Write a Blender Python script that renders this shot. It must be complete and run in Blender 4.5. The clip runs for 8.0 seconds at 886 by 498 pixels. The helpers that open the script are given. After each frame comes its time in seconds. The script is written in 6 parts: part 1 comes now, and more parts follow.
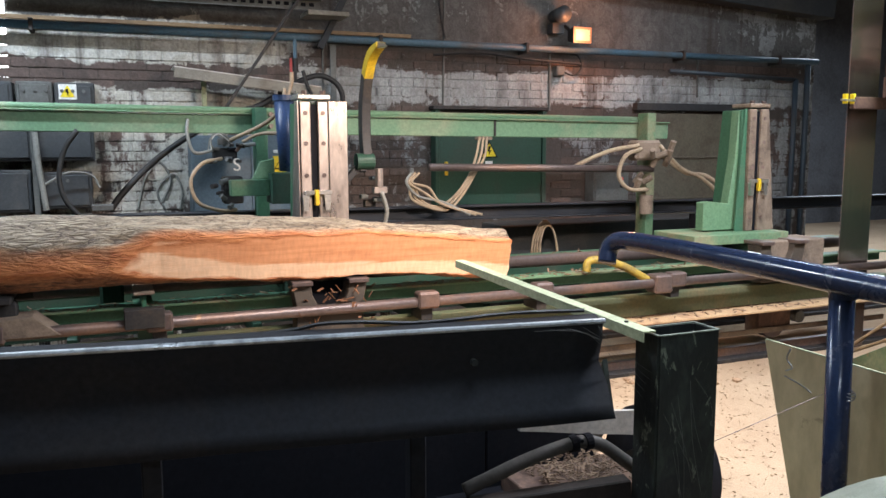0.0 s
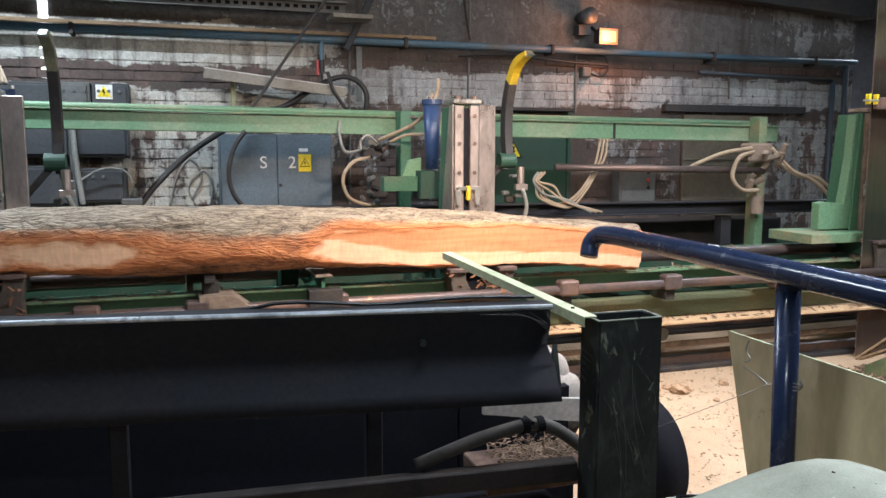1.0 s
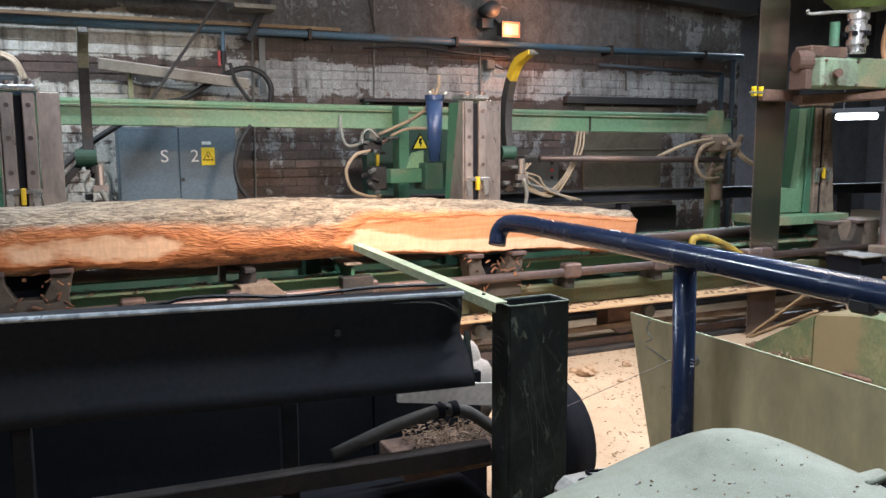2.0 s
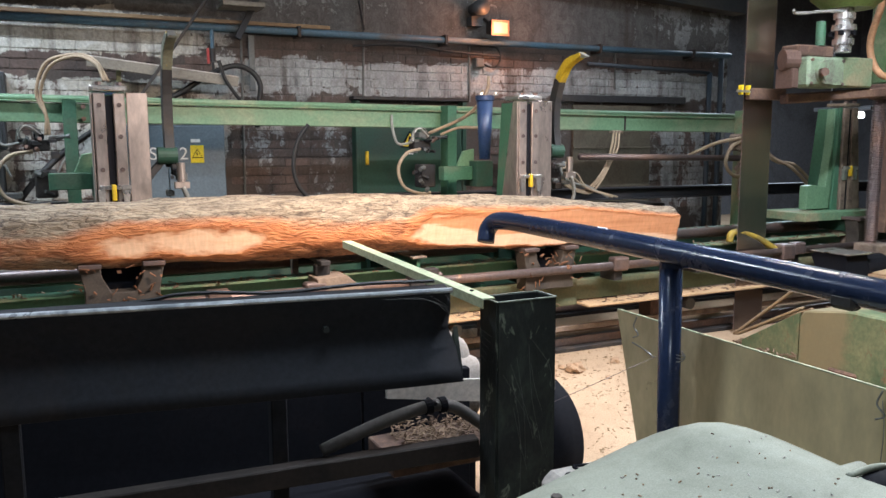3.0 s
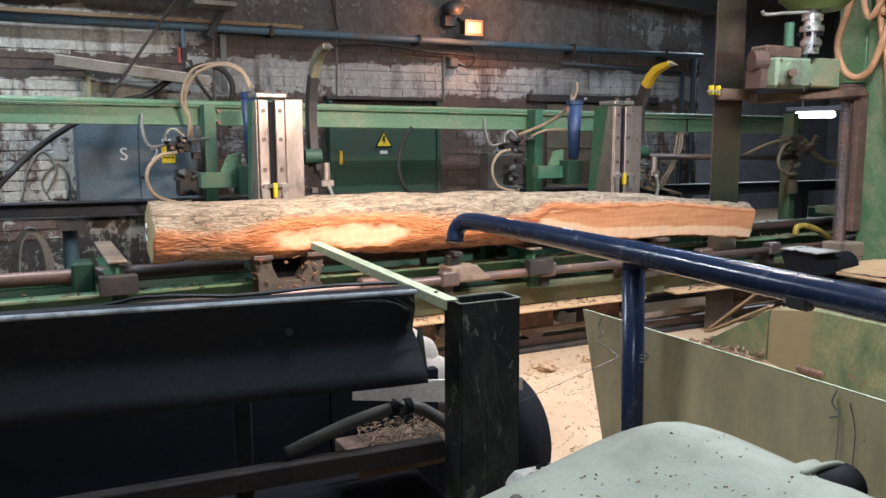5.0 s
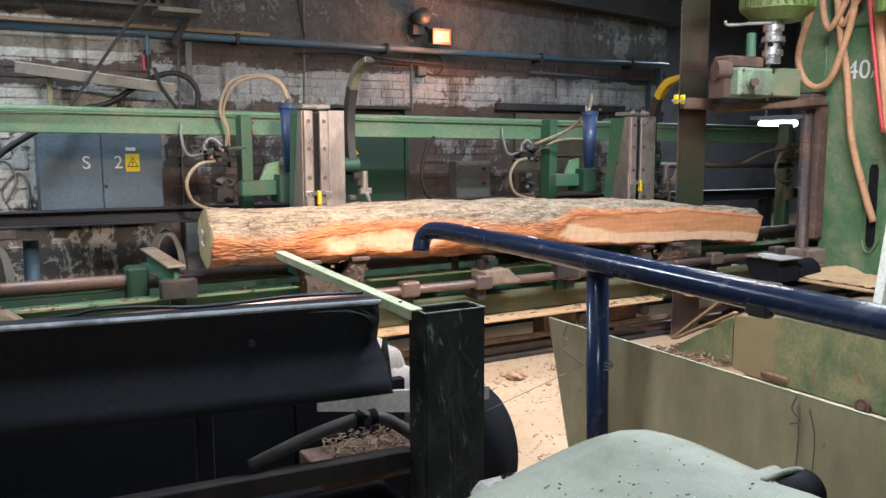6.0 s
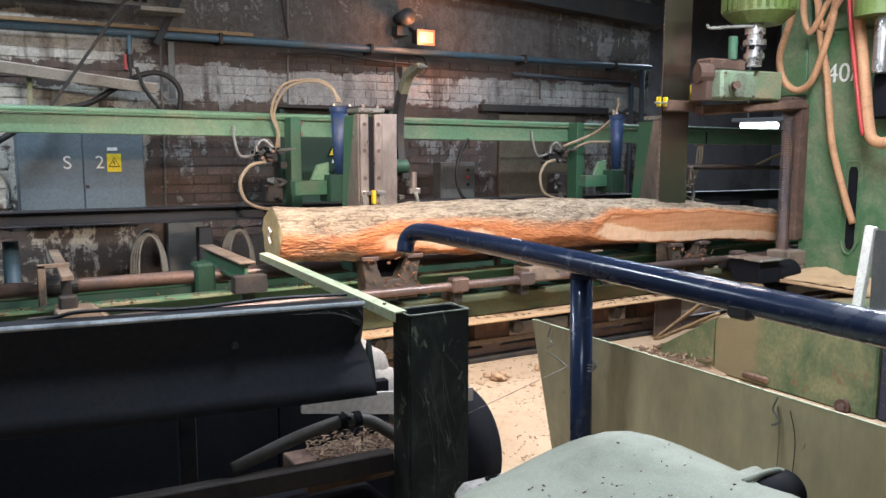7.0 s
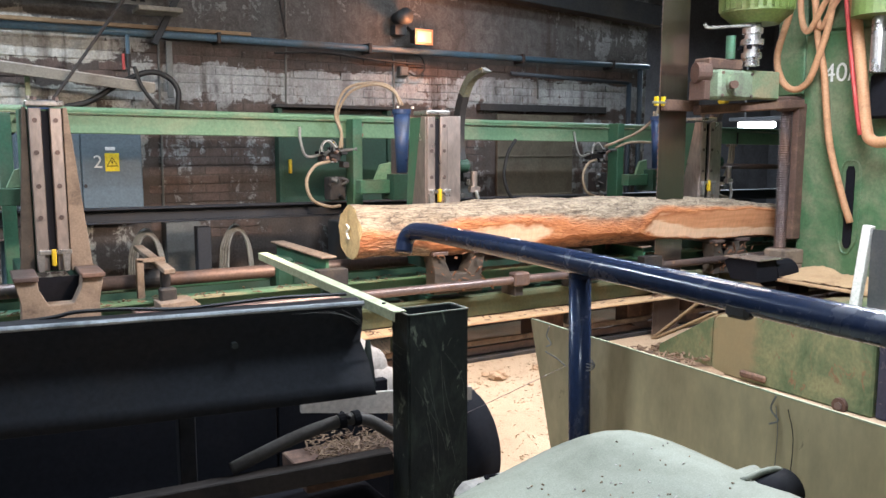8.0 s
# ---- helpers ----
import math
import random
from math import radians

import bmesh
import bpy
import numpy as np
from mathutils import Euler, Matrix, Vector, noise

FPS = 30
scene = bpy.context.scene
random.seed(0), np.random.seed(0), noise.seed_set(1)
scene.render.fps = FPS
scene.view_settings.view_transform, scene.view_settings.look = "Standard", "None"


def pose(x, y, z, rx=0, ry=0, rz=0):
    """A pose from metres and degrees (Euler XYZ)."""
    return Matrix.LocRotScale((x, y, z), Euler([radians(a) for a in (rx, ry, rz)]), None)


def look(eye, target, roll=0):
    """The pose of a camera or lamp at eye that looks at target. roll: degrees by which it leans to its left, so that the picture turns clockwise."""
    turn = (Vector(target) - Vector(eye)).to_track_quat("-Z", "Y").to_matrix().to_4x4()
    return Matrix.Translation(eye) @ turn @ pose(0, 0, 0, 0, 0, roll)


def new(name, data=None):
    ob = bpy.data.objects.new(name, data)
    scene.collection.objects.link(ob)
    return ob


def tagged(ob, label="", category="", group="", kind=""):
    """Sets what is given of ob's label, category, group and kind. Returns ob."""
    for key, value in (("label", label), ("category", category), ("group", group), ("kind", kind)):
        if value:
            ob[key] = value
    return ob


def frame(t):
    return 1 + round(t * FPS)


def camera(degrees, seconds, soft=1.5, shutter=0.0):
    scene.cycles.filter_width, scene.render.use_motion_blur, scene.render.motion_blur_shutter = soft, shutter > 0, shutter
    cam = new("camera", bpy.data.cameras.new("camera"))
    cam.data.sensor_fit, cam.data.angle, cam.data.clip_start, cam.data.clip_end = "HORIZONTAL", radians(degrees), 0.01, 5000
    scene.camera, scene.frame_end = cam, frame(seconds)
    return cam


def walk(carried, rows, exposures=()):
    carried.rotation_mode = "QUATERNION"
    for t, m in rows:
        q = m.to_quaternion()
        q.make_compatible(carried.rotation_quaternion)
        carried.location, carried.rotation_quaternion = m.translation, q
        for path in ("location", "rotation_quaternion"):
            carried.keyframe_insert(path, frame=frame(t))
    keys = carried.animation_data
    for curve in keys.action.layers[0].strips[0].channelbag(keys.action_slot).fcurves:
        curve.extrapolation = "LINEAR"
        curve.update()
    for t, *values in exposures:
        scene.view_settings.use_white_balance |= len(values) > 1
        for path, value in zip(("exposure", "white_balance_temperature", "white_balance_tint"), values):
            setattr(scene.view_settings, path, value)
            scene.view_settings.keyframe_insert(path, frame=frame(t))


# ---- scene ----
cam = camera(57.8, 8.0)
PATH = [
    (0, (-0.136, 0.065, 1.545), (0.623, 1.897, 1.287), -0.2),
    (0.5, (-0.052, -0.042, 1.528), (0.587, 1.837, 1.278), 0.5),
    (1, (0.099, -0.15, 1.509), (0.726, 1.733, 1.261), 0.1),
    (1.5, (0.073, -0.179, 1.507), (0.851, 1.645, 1.253), -0.5),
    (1.7, (0.076, -0.175, 1.506), (0.893, 1.635, 1.243), -0.4),
    (3, (0.073, -0.194, 1.502), (0.934, 1.591, 1.231), -0.2),
    (3.5, (0.072, -0.203, 1.504), (0.945, 1.575, 1.224), -0.3),
    (4, (0.077, -0.198, 1.503), (0.939, 1.586, 1.229), -0.4),
    (4.5, (0.098, -0.206, 1.507), (0.972, 1.571, 1.232), -0.4),
    (5.8, (0.132, -0.226, 1.514), (1.094, 1.508, 1.252), -0.1),
    (6, (0.136, -0.218, 1.514), (1.107, 1.512, 1.259), -0.2),
    (6.5, (0.134, -0.219, 1.516), (1.126, 1.498, 1.259), 0.0),
    (7, (0.134, -0.219, 1.519), (1.14, 1.491, 1.265), 0.0),
    (7.5, (0.128, -0.209, 1.518), (1.134, 1.5, 1.262), -0.1),
    (8, (0.128, -0.221, 1.521), (1.139, 1.486, 1.265), 0.0),
]
walk(cam, [(t, look(e, g, r)) for t, e, g, r in PATH],
     exposures=[(0.0, -0.04), (1.0, 0.03), (3.0, -0.03), (6.0, -0.05), (7.0, 0.0), (8.0, 0.22)])

# ---- light: closed mill hall, unseen roof luminaires added, one flood lamp on the wall ----
world = bpy.data.worlds.new("world")
scene.world = world
world.use_nodes = True
wn = world.node_tree.nodes
sky = wn.new("ShaderNodeTexSky")
sky.sky_type, sky.sun_disc, sky.sun_elevation, sky.sun_rotation = "NISHITA", False, radians(25), radians(200)
world.node_tree.links.new(sky.outputs[0], wn["Background"].inputs[0])
wn["Background"].inputs[1].default_value = 0.08


def area(name, at, to, sx, sy, watts, colour):
    lamp = bpy.data.lights.new(name, "AREA")
    lamp.shape, lamp.size, lamp.size_y, lamp.energy, lamp.color = "RECTANGLE", sx, sy, watts, colour
    ob = new(name, lamp)
    ob.matrix_world = look(at, to)
    return ob


WARM, COOL = (1.0, 0.86, 0.78), (0.75, 0.865, 1.0)
ROOF_AND_FILL_LAMPS = [  # x, y, z, watts, colour, tube length along x
    (2.9, 3.0, 3.3, 30, WARM, 1.2),
    (-1.1, 4.9, 3.5, 135, COOL, 1.5),
    (4.6, 4.9, 3.7, 30, COOL, 1.5),
    (1.35, 1.5, 3.5, 100, COOL, 1.5),
    # next rows include added fill for the saw, far recess and foreground
    (4.1, 2.2, 3.6, 255, (0.86, 0.91, 1.0), 1.5),
    (9.6, 8.3, 3.8, 240, COOL, 1.5),
    (-0.6, -1.8, 3.6, 48, COOL, 1.5),
]
for lx, ly, lz, lw, lc, ll in ROOF_AND_FILL_LAMPS:
    area("roof_and_fill_light", (lx, ly, lz - 0.02), (lx, ly, 0), ll, 0.12, lw, lc)
# halogen work lamp hung over the hopper, turned to the log
HALOGEN = ((1.55, 2.85, 2.36), (1.85, 4.4, 0.85))
work = area("work_lamp_light", HALOGEN[0], HALOGEN[1], 0.28, 0.18, 46, (1.0, 0.78, 0.62))
work.data.spread = radians(120)
flood_light = bpy.data.lights.new("flood_lamp_light", "POINT")
flood_light.energy, flood_light.color, flood_light.shadow_soft_size = 20, (1.0, 0.36, 0.15), 0.06
new("flood_lamp_light", flood_light).location = (3.823, 6.26, 2.507)

# ---- materials ----
MATS = {}


def nodes_of(name):
    m = bpy.data.materials.new(name)
    m.use_nodes = True
    nt = m.node_tree
    return m, nt, nt.nodes["Principled BSDF"]


def ramp(nt, src, stops):
    r = nt.nodes.new("ShaderNodeValToRGB")
    while len(r.color_ramp.elements) < len(stops):
        r.color_ramp.elements.new(0.5)
    for el, (p, c) in zip(r.color_ramp.elements, stops):
        el.position = p
        el.color = (c, c, c, 1) if isinstance(c, (int, float)) else (*c, 1)
    nt.links.new(src, r.inputs[0])
    return r.outputs[0]


def coords(nt, scale=(1, 1, 1), world_space=False):
    mp = nt.nodes.new("ShaderNodeMapping")
    mp.inputs["Scale"].default_value = scale
    if world_space:
        nt.links.new(nt.nodes.new("ShaderNodeNewGeometry").outputs["Position"], mp.inputs[0])
    else:
        nt.links.new(nt.nodes.new("ShaderNodeTexCoord").outputs["Object"], mp.inputs[0])
    return mp.outputs[0]


def grain(nt, co, scale, detail=6, rough=0.6, distort=0.0):
    n = nt.nodes.new("ShaderNodeTexNoise")
    n.inputs["Scale"].default_value, n.inputs["Detail"].default_value = scale, detail
    n.inputs["Roughness"].default_value, n.inputs["Distortion"].default_value = rough, distort
    nt.links.new(co, n.inputs["Vector"])
    return n.outputs["Fac"]


def blend(nt, fac, a, b, kind="MIX"):
    x = nt.nodes.new("ShaderNodeMix")
    x.data_type, x.blend_type = "RGBA", kind
    if isinstance(fac, (int, float)):
        x.inputs[0].default_value = fac
    else:
        nt.links.new(fac, x.inputs[0])
    for sock, v in ((x.inputs[6], a), (x.inputs[7], b)):
        if isinstance(v, tuple):
            sock.default_value = (*v, 1)
        else:
            nt.links.new(v, sock)
    return x.outputs[2]


def math_node(nt, op, a, b=None):
    x = nt.nodes.new("ShaderNodeMath")
    x.operation = op
    for sock, v in zip(x.inputs, (a, b)):
        if v is None:
            continue
        if isinstance(v, (int, float)):
            sock.default_value = v
        else:
            nt.links.new(v, sock)
    return x.outputs[0]


def bump(nt, bsdf, height, strength, dist=0.01):
    b = nt.nodes.new("ShaderNodeBump")
    b.inputs["Strength"].default_value, b.inputs["Distance"].default_value = strength, dist
    nt.links.new(height, b.inputs["Height"])
    nt.links.new(b.outputs[0], bsdf.inputs["Normal"])


def worn(name, base, dirt, rough=0.5, metal=0.0, amount=0.5, scale=3.0, fine=40.0, relief=0.15, third=None, third_at=0.62, stretch=(1, 1, 1), gloss=0.5):
    """Paint, steel or timber: base colour, blotches of dirt, a third wear colour, fine grain."""
    m, nt, b = nodes_of(name)
    co = coords(nt, stretch)
    big = grain(nt, co, scale, 7, 0.65, 0.4)
    small = grain(nt, co, fine, 4, 0.6)
    lo = 0.62 - 0.3 * amount
    col = blend(nt, ramp(nt, big, [(lo, 0.0), (lo + 0.22, 1.0)]), base, dirt)
    if third:
        spots = grain(nt, co, scale * 2.7, 8, 0.7, 0.8)
        col = blend(nt, ramp(nt, spots, [(third_at, 0.0), (third_at + 0.05, 1.0)]), col, third)
    tone = ramp(nt, small, [(0.25, 0.72), (0.75, 1.15)])
    col = blend(nt, 1.0, col, tone, "MULTIPLY")
    nt.links.new(col, b.inputs["Base Color"])
    nt.links.new(ramp(nt, big, [(0.3, max(rough - 0.12, 0.05)), (0.75, min(rough + 0.25, 1.0))]), b.inputs["Roughness"])
    b.inputs["Metallic"].default_value = metal
    b.inputs["Specular IOR Level"].default_value = gloss
    bump(nt, b, small, relief, 0.004)
    MATS[name] = m
    return m


worn("green_paint", (0.05, 0.145, 0.085), (0.12, 0.15, 0.10), 0.45, 0, 0.35, 2.2, 60, 0.1, (0.20, 0.13, 0.07), 0.68)
worn("green_beam_paint", (0.135, 0.255, 0.15), (0.30, 0.32, 0.21), 0.5, 0, 0.45, 1.2, 60, 0.1, (0.30, 0.22, 0.12), 0.70)
worn("green_dark_paint", (0.016, 0.058, 0.036), (0.045, 0.055, 0.04), 0.55, 0, 0.4, 3, 50, 0.12, (0.12, 0.07, 0.04), 0.68)
worn("green_dusty", (0.12, 0.23, 0.13), (0.30, 0.26, 0.16), 0.7, 0, 0.6, 2.5, 50, 0.2, (0.42, 0.28, 0.15), 0.66)
worn("olive_paint", (0.10, 0.12, 0.065), (0.19, 0.15, 0.08), 0.65, 0, 0.5, 2, 50, 0.15, (0.32, 0.2, 0.1), 0.66)
worn("saw_green", (0.07, 0.155, 0.075), (0.22, 0.24, 0.15), 0.40, 0, 0.6, 2.6, 45, 0.12, (0.26, 0.17, 0.08), 0.70)
worn("saw_base_green", (0.075, 0.125, 0.062), (0.225, 0.235, 0.125), 0.6, 0, 0.75, 3.8, 45, 0.35, (0.205, 0.125, 0.07), 0.60, (1, 1, 0.75))
worn("motor_green", (0.125, 0.18, 0.05), (0.22, 0.22, 0.10), 0.45, 0, 0.4, 4, 50, 0.1)
worn("steel_plate", (0.60, 0.515, 0.475), (0.40, 0.315, 0.28), 0.34, 0.88, 0.45, 5, 40, 0.05, (0.20, 0.14, 0.115), 0.68, (1, 1, 0.35))
worn("steel_bright", (0.66, 0.64, 0.62), (0.36, 0.33, 0.3), 0.28, 0.9, 0.35, 8, 80, 0.05)
worn("rod_steel", (0.15, 0.115, 0.11), (0.25, 0.15, 0.11), 0.4, 0.5, 0.5, 2, 50, 0.1, (0.36, 0.22, 0.14), 0.66)
worn("rust", (0.10, 0.058, 0.045), (0.23, 0.14, 0.095), 0.8, 0.1, 0.5, 6, 60, 0.4)
worn("dark_iron", (0.035, 0.033, 0.034), (0.09, 0.07, 0.055), 0.6, 0.3, 0.4, 5, 60, 0.2)
# black parts, plus openings and voids whose shade is painted near-black
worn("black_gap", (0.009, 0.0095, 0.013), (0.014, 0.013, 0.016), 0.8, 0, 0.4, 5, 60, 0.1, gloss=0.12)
worn("girder_paint", (0.022, 0.025, 0.033), (0.05, 0.045, 0.045), 0.5, 0.1, 0.4, 2, 60, 0.1)
worn("guard_paint", (0.018, 0.0195, 0.024), (0.030, 0.027, 0.027), 0.68, 0.0, 0.5, 2, 60, 0.1, (0.05, 0.042, 0.038), 0.74, gloss=0.15)
worn("post_paint", (0.016, 0.019, 0.019), (0.055, 0.068, 0.056), 0.5, 0.0, 0.45, 9, 90, 0.3, (0.16, 0.18, 0.14), 0.60, (1, 1, 0.5), 0.3)
worn("rail_blue", (0.015, 0.024, 0.054), (0.03, 0.035, 0.06), 0.17, 0.0, 0.35, 6, 60, 0.06, (0.10, 0.10, 0.12), 0.71)
worn("cylinder_blue", (0.03, 0.06, 0.15), (0.07, 0.08, 0.11), 0.35, 0.0, 0.35, 6, 60, 0.06)
worn("pipe_blue", (0.07, 0.14, 0.20), (0.10, 0.11, 0.11), 0.5, 0.0, 0.5, 2, 60, 0.1)
worn("cabinet_blue", (0.105, 0.145, 0.175), (0.08, 0.105, 0.125), 0.45, 0.0, 0.4, 1.5, 60, 0.05, (0.2, 0.17, 0.14), 0.74)
worn("panel_beige", (0.13, 0.115, 0.085), (0.085, 0.07, 0.055), 0.7, 0, 0.5, 2, 50, 0.1)
worn("box_grey", (0.12, 0.125, 0.12), (0.075, 0.07, 0.065), 0.5, 0, 0.5, 3, 60, 0.05)
worn("box_dark", (0.05, 0.055, 0.06), (0.10, 0.095, 0.09), 0.5, 0, 0.4, 3, 60, 0.05)
worn("sheet_olive", (0.63, 0.515, 0.30), (0.49, 0.38, 0.215), 0.45, 0.0, 0.55, 1.8, 14, 0.02, (0.21, 0.155, 0.09), 0.68, (1, 1, 0.45))
worn("hood_grey", (0.265, 0.28, 0.225), (0.20, 0.21, 0.165), 0.7, 0, 0.5, 4, 260, 0.05, (0.10, 0.095, 0.08), 0.74)
worn("lath_paint", (0.46, 0.50, 0.32), (0.30, 0.31, 0.2), 0.55, 0, 0.4, 8, 60, 0.1, (0.17, 0.15, 0.1), 0.7)
worn("hose_tan", (0.38, 0.29, 0.20), (0.24, 0.18, 0.13), 0.65, 0, 0.4, 8, 80, 0.1)
worn("hose_grey", (0.25, 0.25, 0.23), (0.14, 0.13, 0.12), 0.6, 0, 0.4, 8, 80, 0.1)
worn("hose_brown", (0.50, 0.265, 0.14), (0.34, 0.18, 0.10), 0.6, 0, 0.4, 6, 80, 0.1)
worn("hose_red", (0.45, 0.05, 0.05), (0.5, 0.2, 0.14), 0.5, 0, 0.3, 6, 80, 0.1)
worn("cable_black", (0.014, 0.014, 0.015), (0.05, 0.045, 0.04), 0.6, 0, 0.4, 6, 80, 0.1)
worn("sawdust_board", (0.52, 0.35, 0.20), (0.34, 0.20, 0.115), 0.95, 0, 0.4, 5, 120, 0.5)
worn("dusty_iron", (0.25, 0.19, 0.145), (0.12, 0.09, 0.07), 0.85, 0.1, 0.5, 6, 90, 0.4)
worn("bunk_paint", (0.075, 0.06, 0.048), (0.04, 0.034, 0.03), 0.7, 0.1, 0.5, 6, 90, 0.3, (0.30, 0.13, 0.06), 0.66)
worn("yellow_paint", (0.62, 0.42, 0.02), (0.35, 0.22, 0.04), 0.5, 0, 0.3, 9, 60, 0.1, (0.05, 0.035, 0.03), 0.64)
worn("dog_paint", (0.42, 0.30, 0.05), (0.10, 0.08, 0.05), 0.5, 0.2, 0.5, 9, 60, 0.1, (0.5, 0.24, 0.03), 0.66)
worn("dog_worn", (0.20, 0.205, 0.15), (0.10, 0.10, 0.09), 0.45, 0.3, 0.5, 7, 60, 0.1, (0.50, 0.30, 0.03), 0.60)
worn("bar_rust", (0.026, 0.021, 0.019), (0.014, 0.013, 0.014), 0.75, 0.0, 0.5, 4, 70, 0.2, (0.06, 0.045, 0.035), 0.68, gloss=0.2)
worn("pipe_dull", (0.065, 0.060, 0.057), (0.036, 0.029, 0.026), 0.6, 0.1, 0.5, 5, 60, 0.15)
# worn edge, with the bluish highlight from above painted into its colour
worn("edge_worn", (0.42, 0.45, 0.48), (0.20, 0.22, 0.24), 0.35, 0.5, 0.5, 12, 80, 0.1)
worn("gear_paint", (0.20, 0.27, 0.18), (0.13, 0.12, 0.10), 0.5, 0.0, 0.5, 7, 60, 0.15, (0.32, 0.25, 0.19), 0.60)
worn("pipe_dark", (0.03, 0.05, 0.07), (0.05, 0.052, 0.055), 0.55, 0, 0.5, 2, 60, 0.1)
worn("rim_worn", (0.20, 0.23, 0.19), (0.06, 0.07, 0.06), 0.5, 0.2, 0.5, 25, 90, 0.1)
worn("tray_tan", (0.22, 0.20, 0.165), (0.15, 0.13, 0.105), 0.5, 0, 0.5, 4, 60, 0.1)
worn("sack_cloth", (0.38, 0.335, 0.30), (0.26, 0.22, 0.19), 0.9, 0, 0.5, 5, 90, 0.3)
worn("chip_dark", (0.22, 0.145, 0.095), (0.085, 0.055, 0.04), 0.9, 0, 0.5, 14, 60, 0.2)
worn("waste_dark", (0.30, 0.20, 0.125), (0.13, 0.085, 0.06), 0.95, 0, 0.55, 9, 140, 0.6)
worn("shred_orange", (0.20, 0.09, 0.045), (0.09, 0.045, 0.03), 0.9, 0, 0.5, 14, 60, 0.2)
worn("yellow_plain", (0.80, 0.62, 0.02), (0.6, 0.45, 0.05), 0.5, 0, 0.25, 6, 60, 0.02)
worn("white_plain", (0.76, 0.77, 0.75), (0.55, 0.55, 0.52), 0.55, 0, 0.35, 6, 60, 0.02)
worn("timber_old", (0.30, 0.21, 0.12), (0.17, 0.11, 0.07), 0.8, 0, 0.5, 4, 60, 0.3, None, 0.6, (0.3, 1, 1))
worn("tray_pale", (0.50, 0.46, 0.42), (0.33, 0.27, 0.22), 0.7, 0, 0.4, 4, 60, 0.2)
worn("wood_chip", (0.40, 0.27, 0.17), (0.17, 0.10, 0.065), 0.9, 0, 0.5, 12, 60, 0.2)
worn("roof_dark", (0.03, 0.032, 0.036), (0.06, 0.055, 0.05), 0.85, 0, 0.5, 1.5, 40, 0.2)
worn("hall_wall", (0.13, 0.135, 0.15), (0.07, 0.07, 0.075), 0.9, 0, 0.5, 1.0, 30, 0.3)
worn("wire_steel", (0.35, 0.35, 0.34), (0.2, 0.18, 0.16), 0.4, 0.8, 0.4, 9, 60, 0.0)
worn("cobweb", (0.13, 0.13, 0.125), (0.08, 0.08, 0.078), 0.9, 0, 0.4, 9, 60, 0.0)


def bare_corner():
    """Paint gone from the leading corner of the saw base, with a ragged edge."""
    nt = MATS["saw_base_green"].node_tree
    b = nt.nodes["Principled BSDF"]
    paint = b.inputs["Base Color"].links[0].from_socket
    co = coords(nt, (1, 1, 1), True)
    sep = nt.nodes.new("ShaderNodeSeparateXYZ")
    nt.links.new(co, sep.inputs[0])
    rag = math_node(nt, "MULTIPLY", math_node(nt, "SUBTRACT", grain(nt, co, 9, 7, 0.7, 0.5), 0.5), 0.35)
    along = math_node(nt, "ADD", math_node(nt, "MULTIPLY", math_node(nt, "SUBTRACT", sep.outputs["Y"], 2.8), 1.5), rag)
    gone = ramp(nt, along, [(0.34, 0.0), (0.46, 0.8), (0.88, 0.8), (0.96, 0.1)])
    nt.links.new(blend(nt, gone, paint, (0.235, 0.185, 0.105)), b.inputs["Base Color"])


bare_corner()


def glow(name, colour, strength):
    m, nt, b = nodes_of(name)
    b.inputs["Base Color"].default_value = (0.02, 0.02, 0.02, 1)
    b.inputs["Emission Color"].default_value = (*colour, 1)
    b.inputs["Emission Strength"].default_value = strength
    MATS[name] = m


glow("tube_glow", (0.92, 0.95, 1.0), 9.0)
glow("flood_glow", (1.0, 0.50, 0.22), 1.35)
# emissive orange that paints the halo around the flood lamp
glow("flood_rim", (0.9, 0.20, 0.06), 1.0)


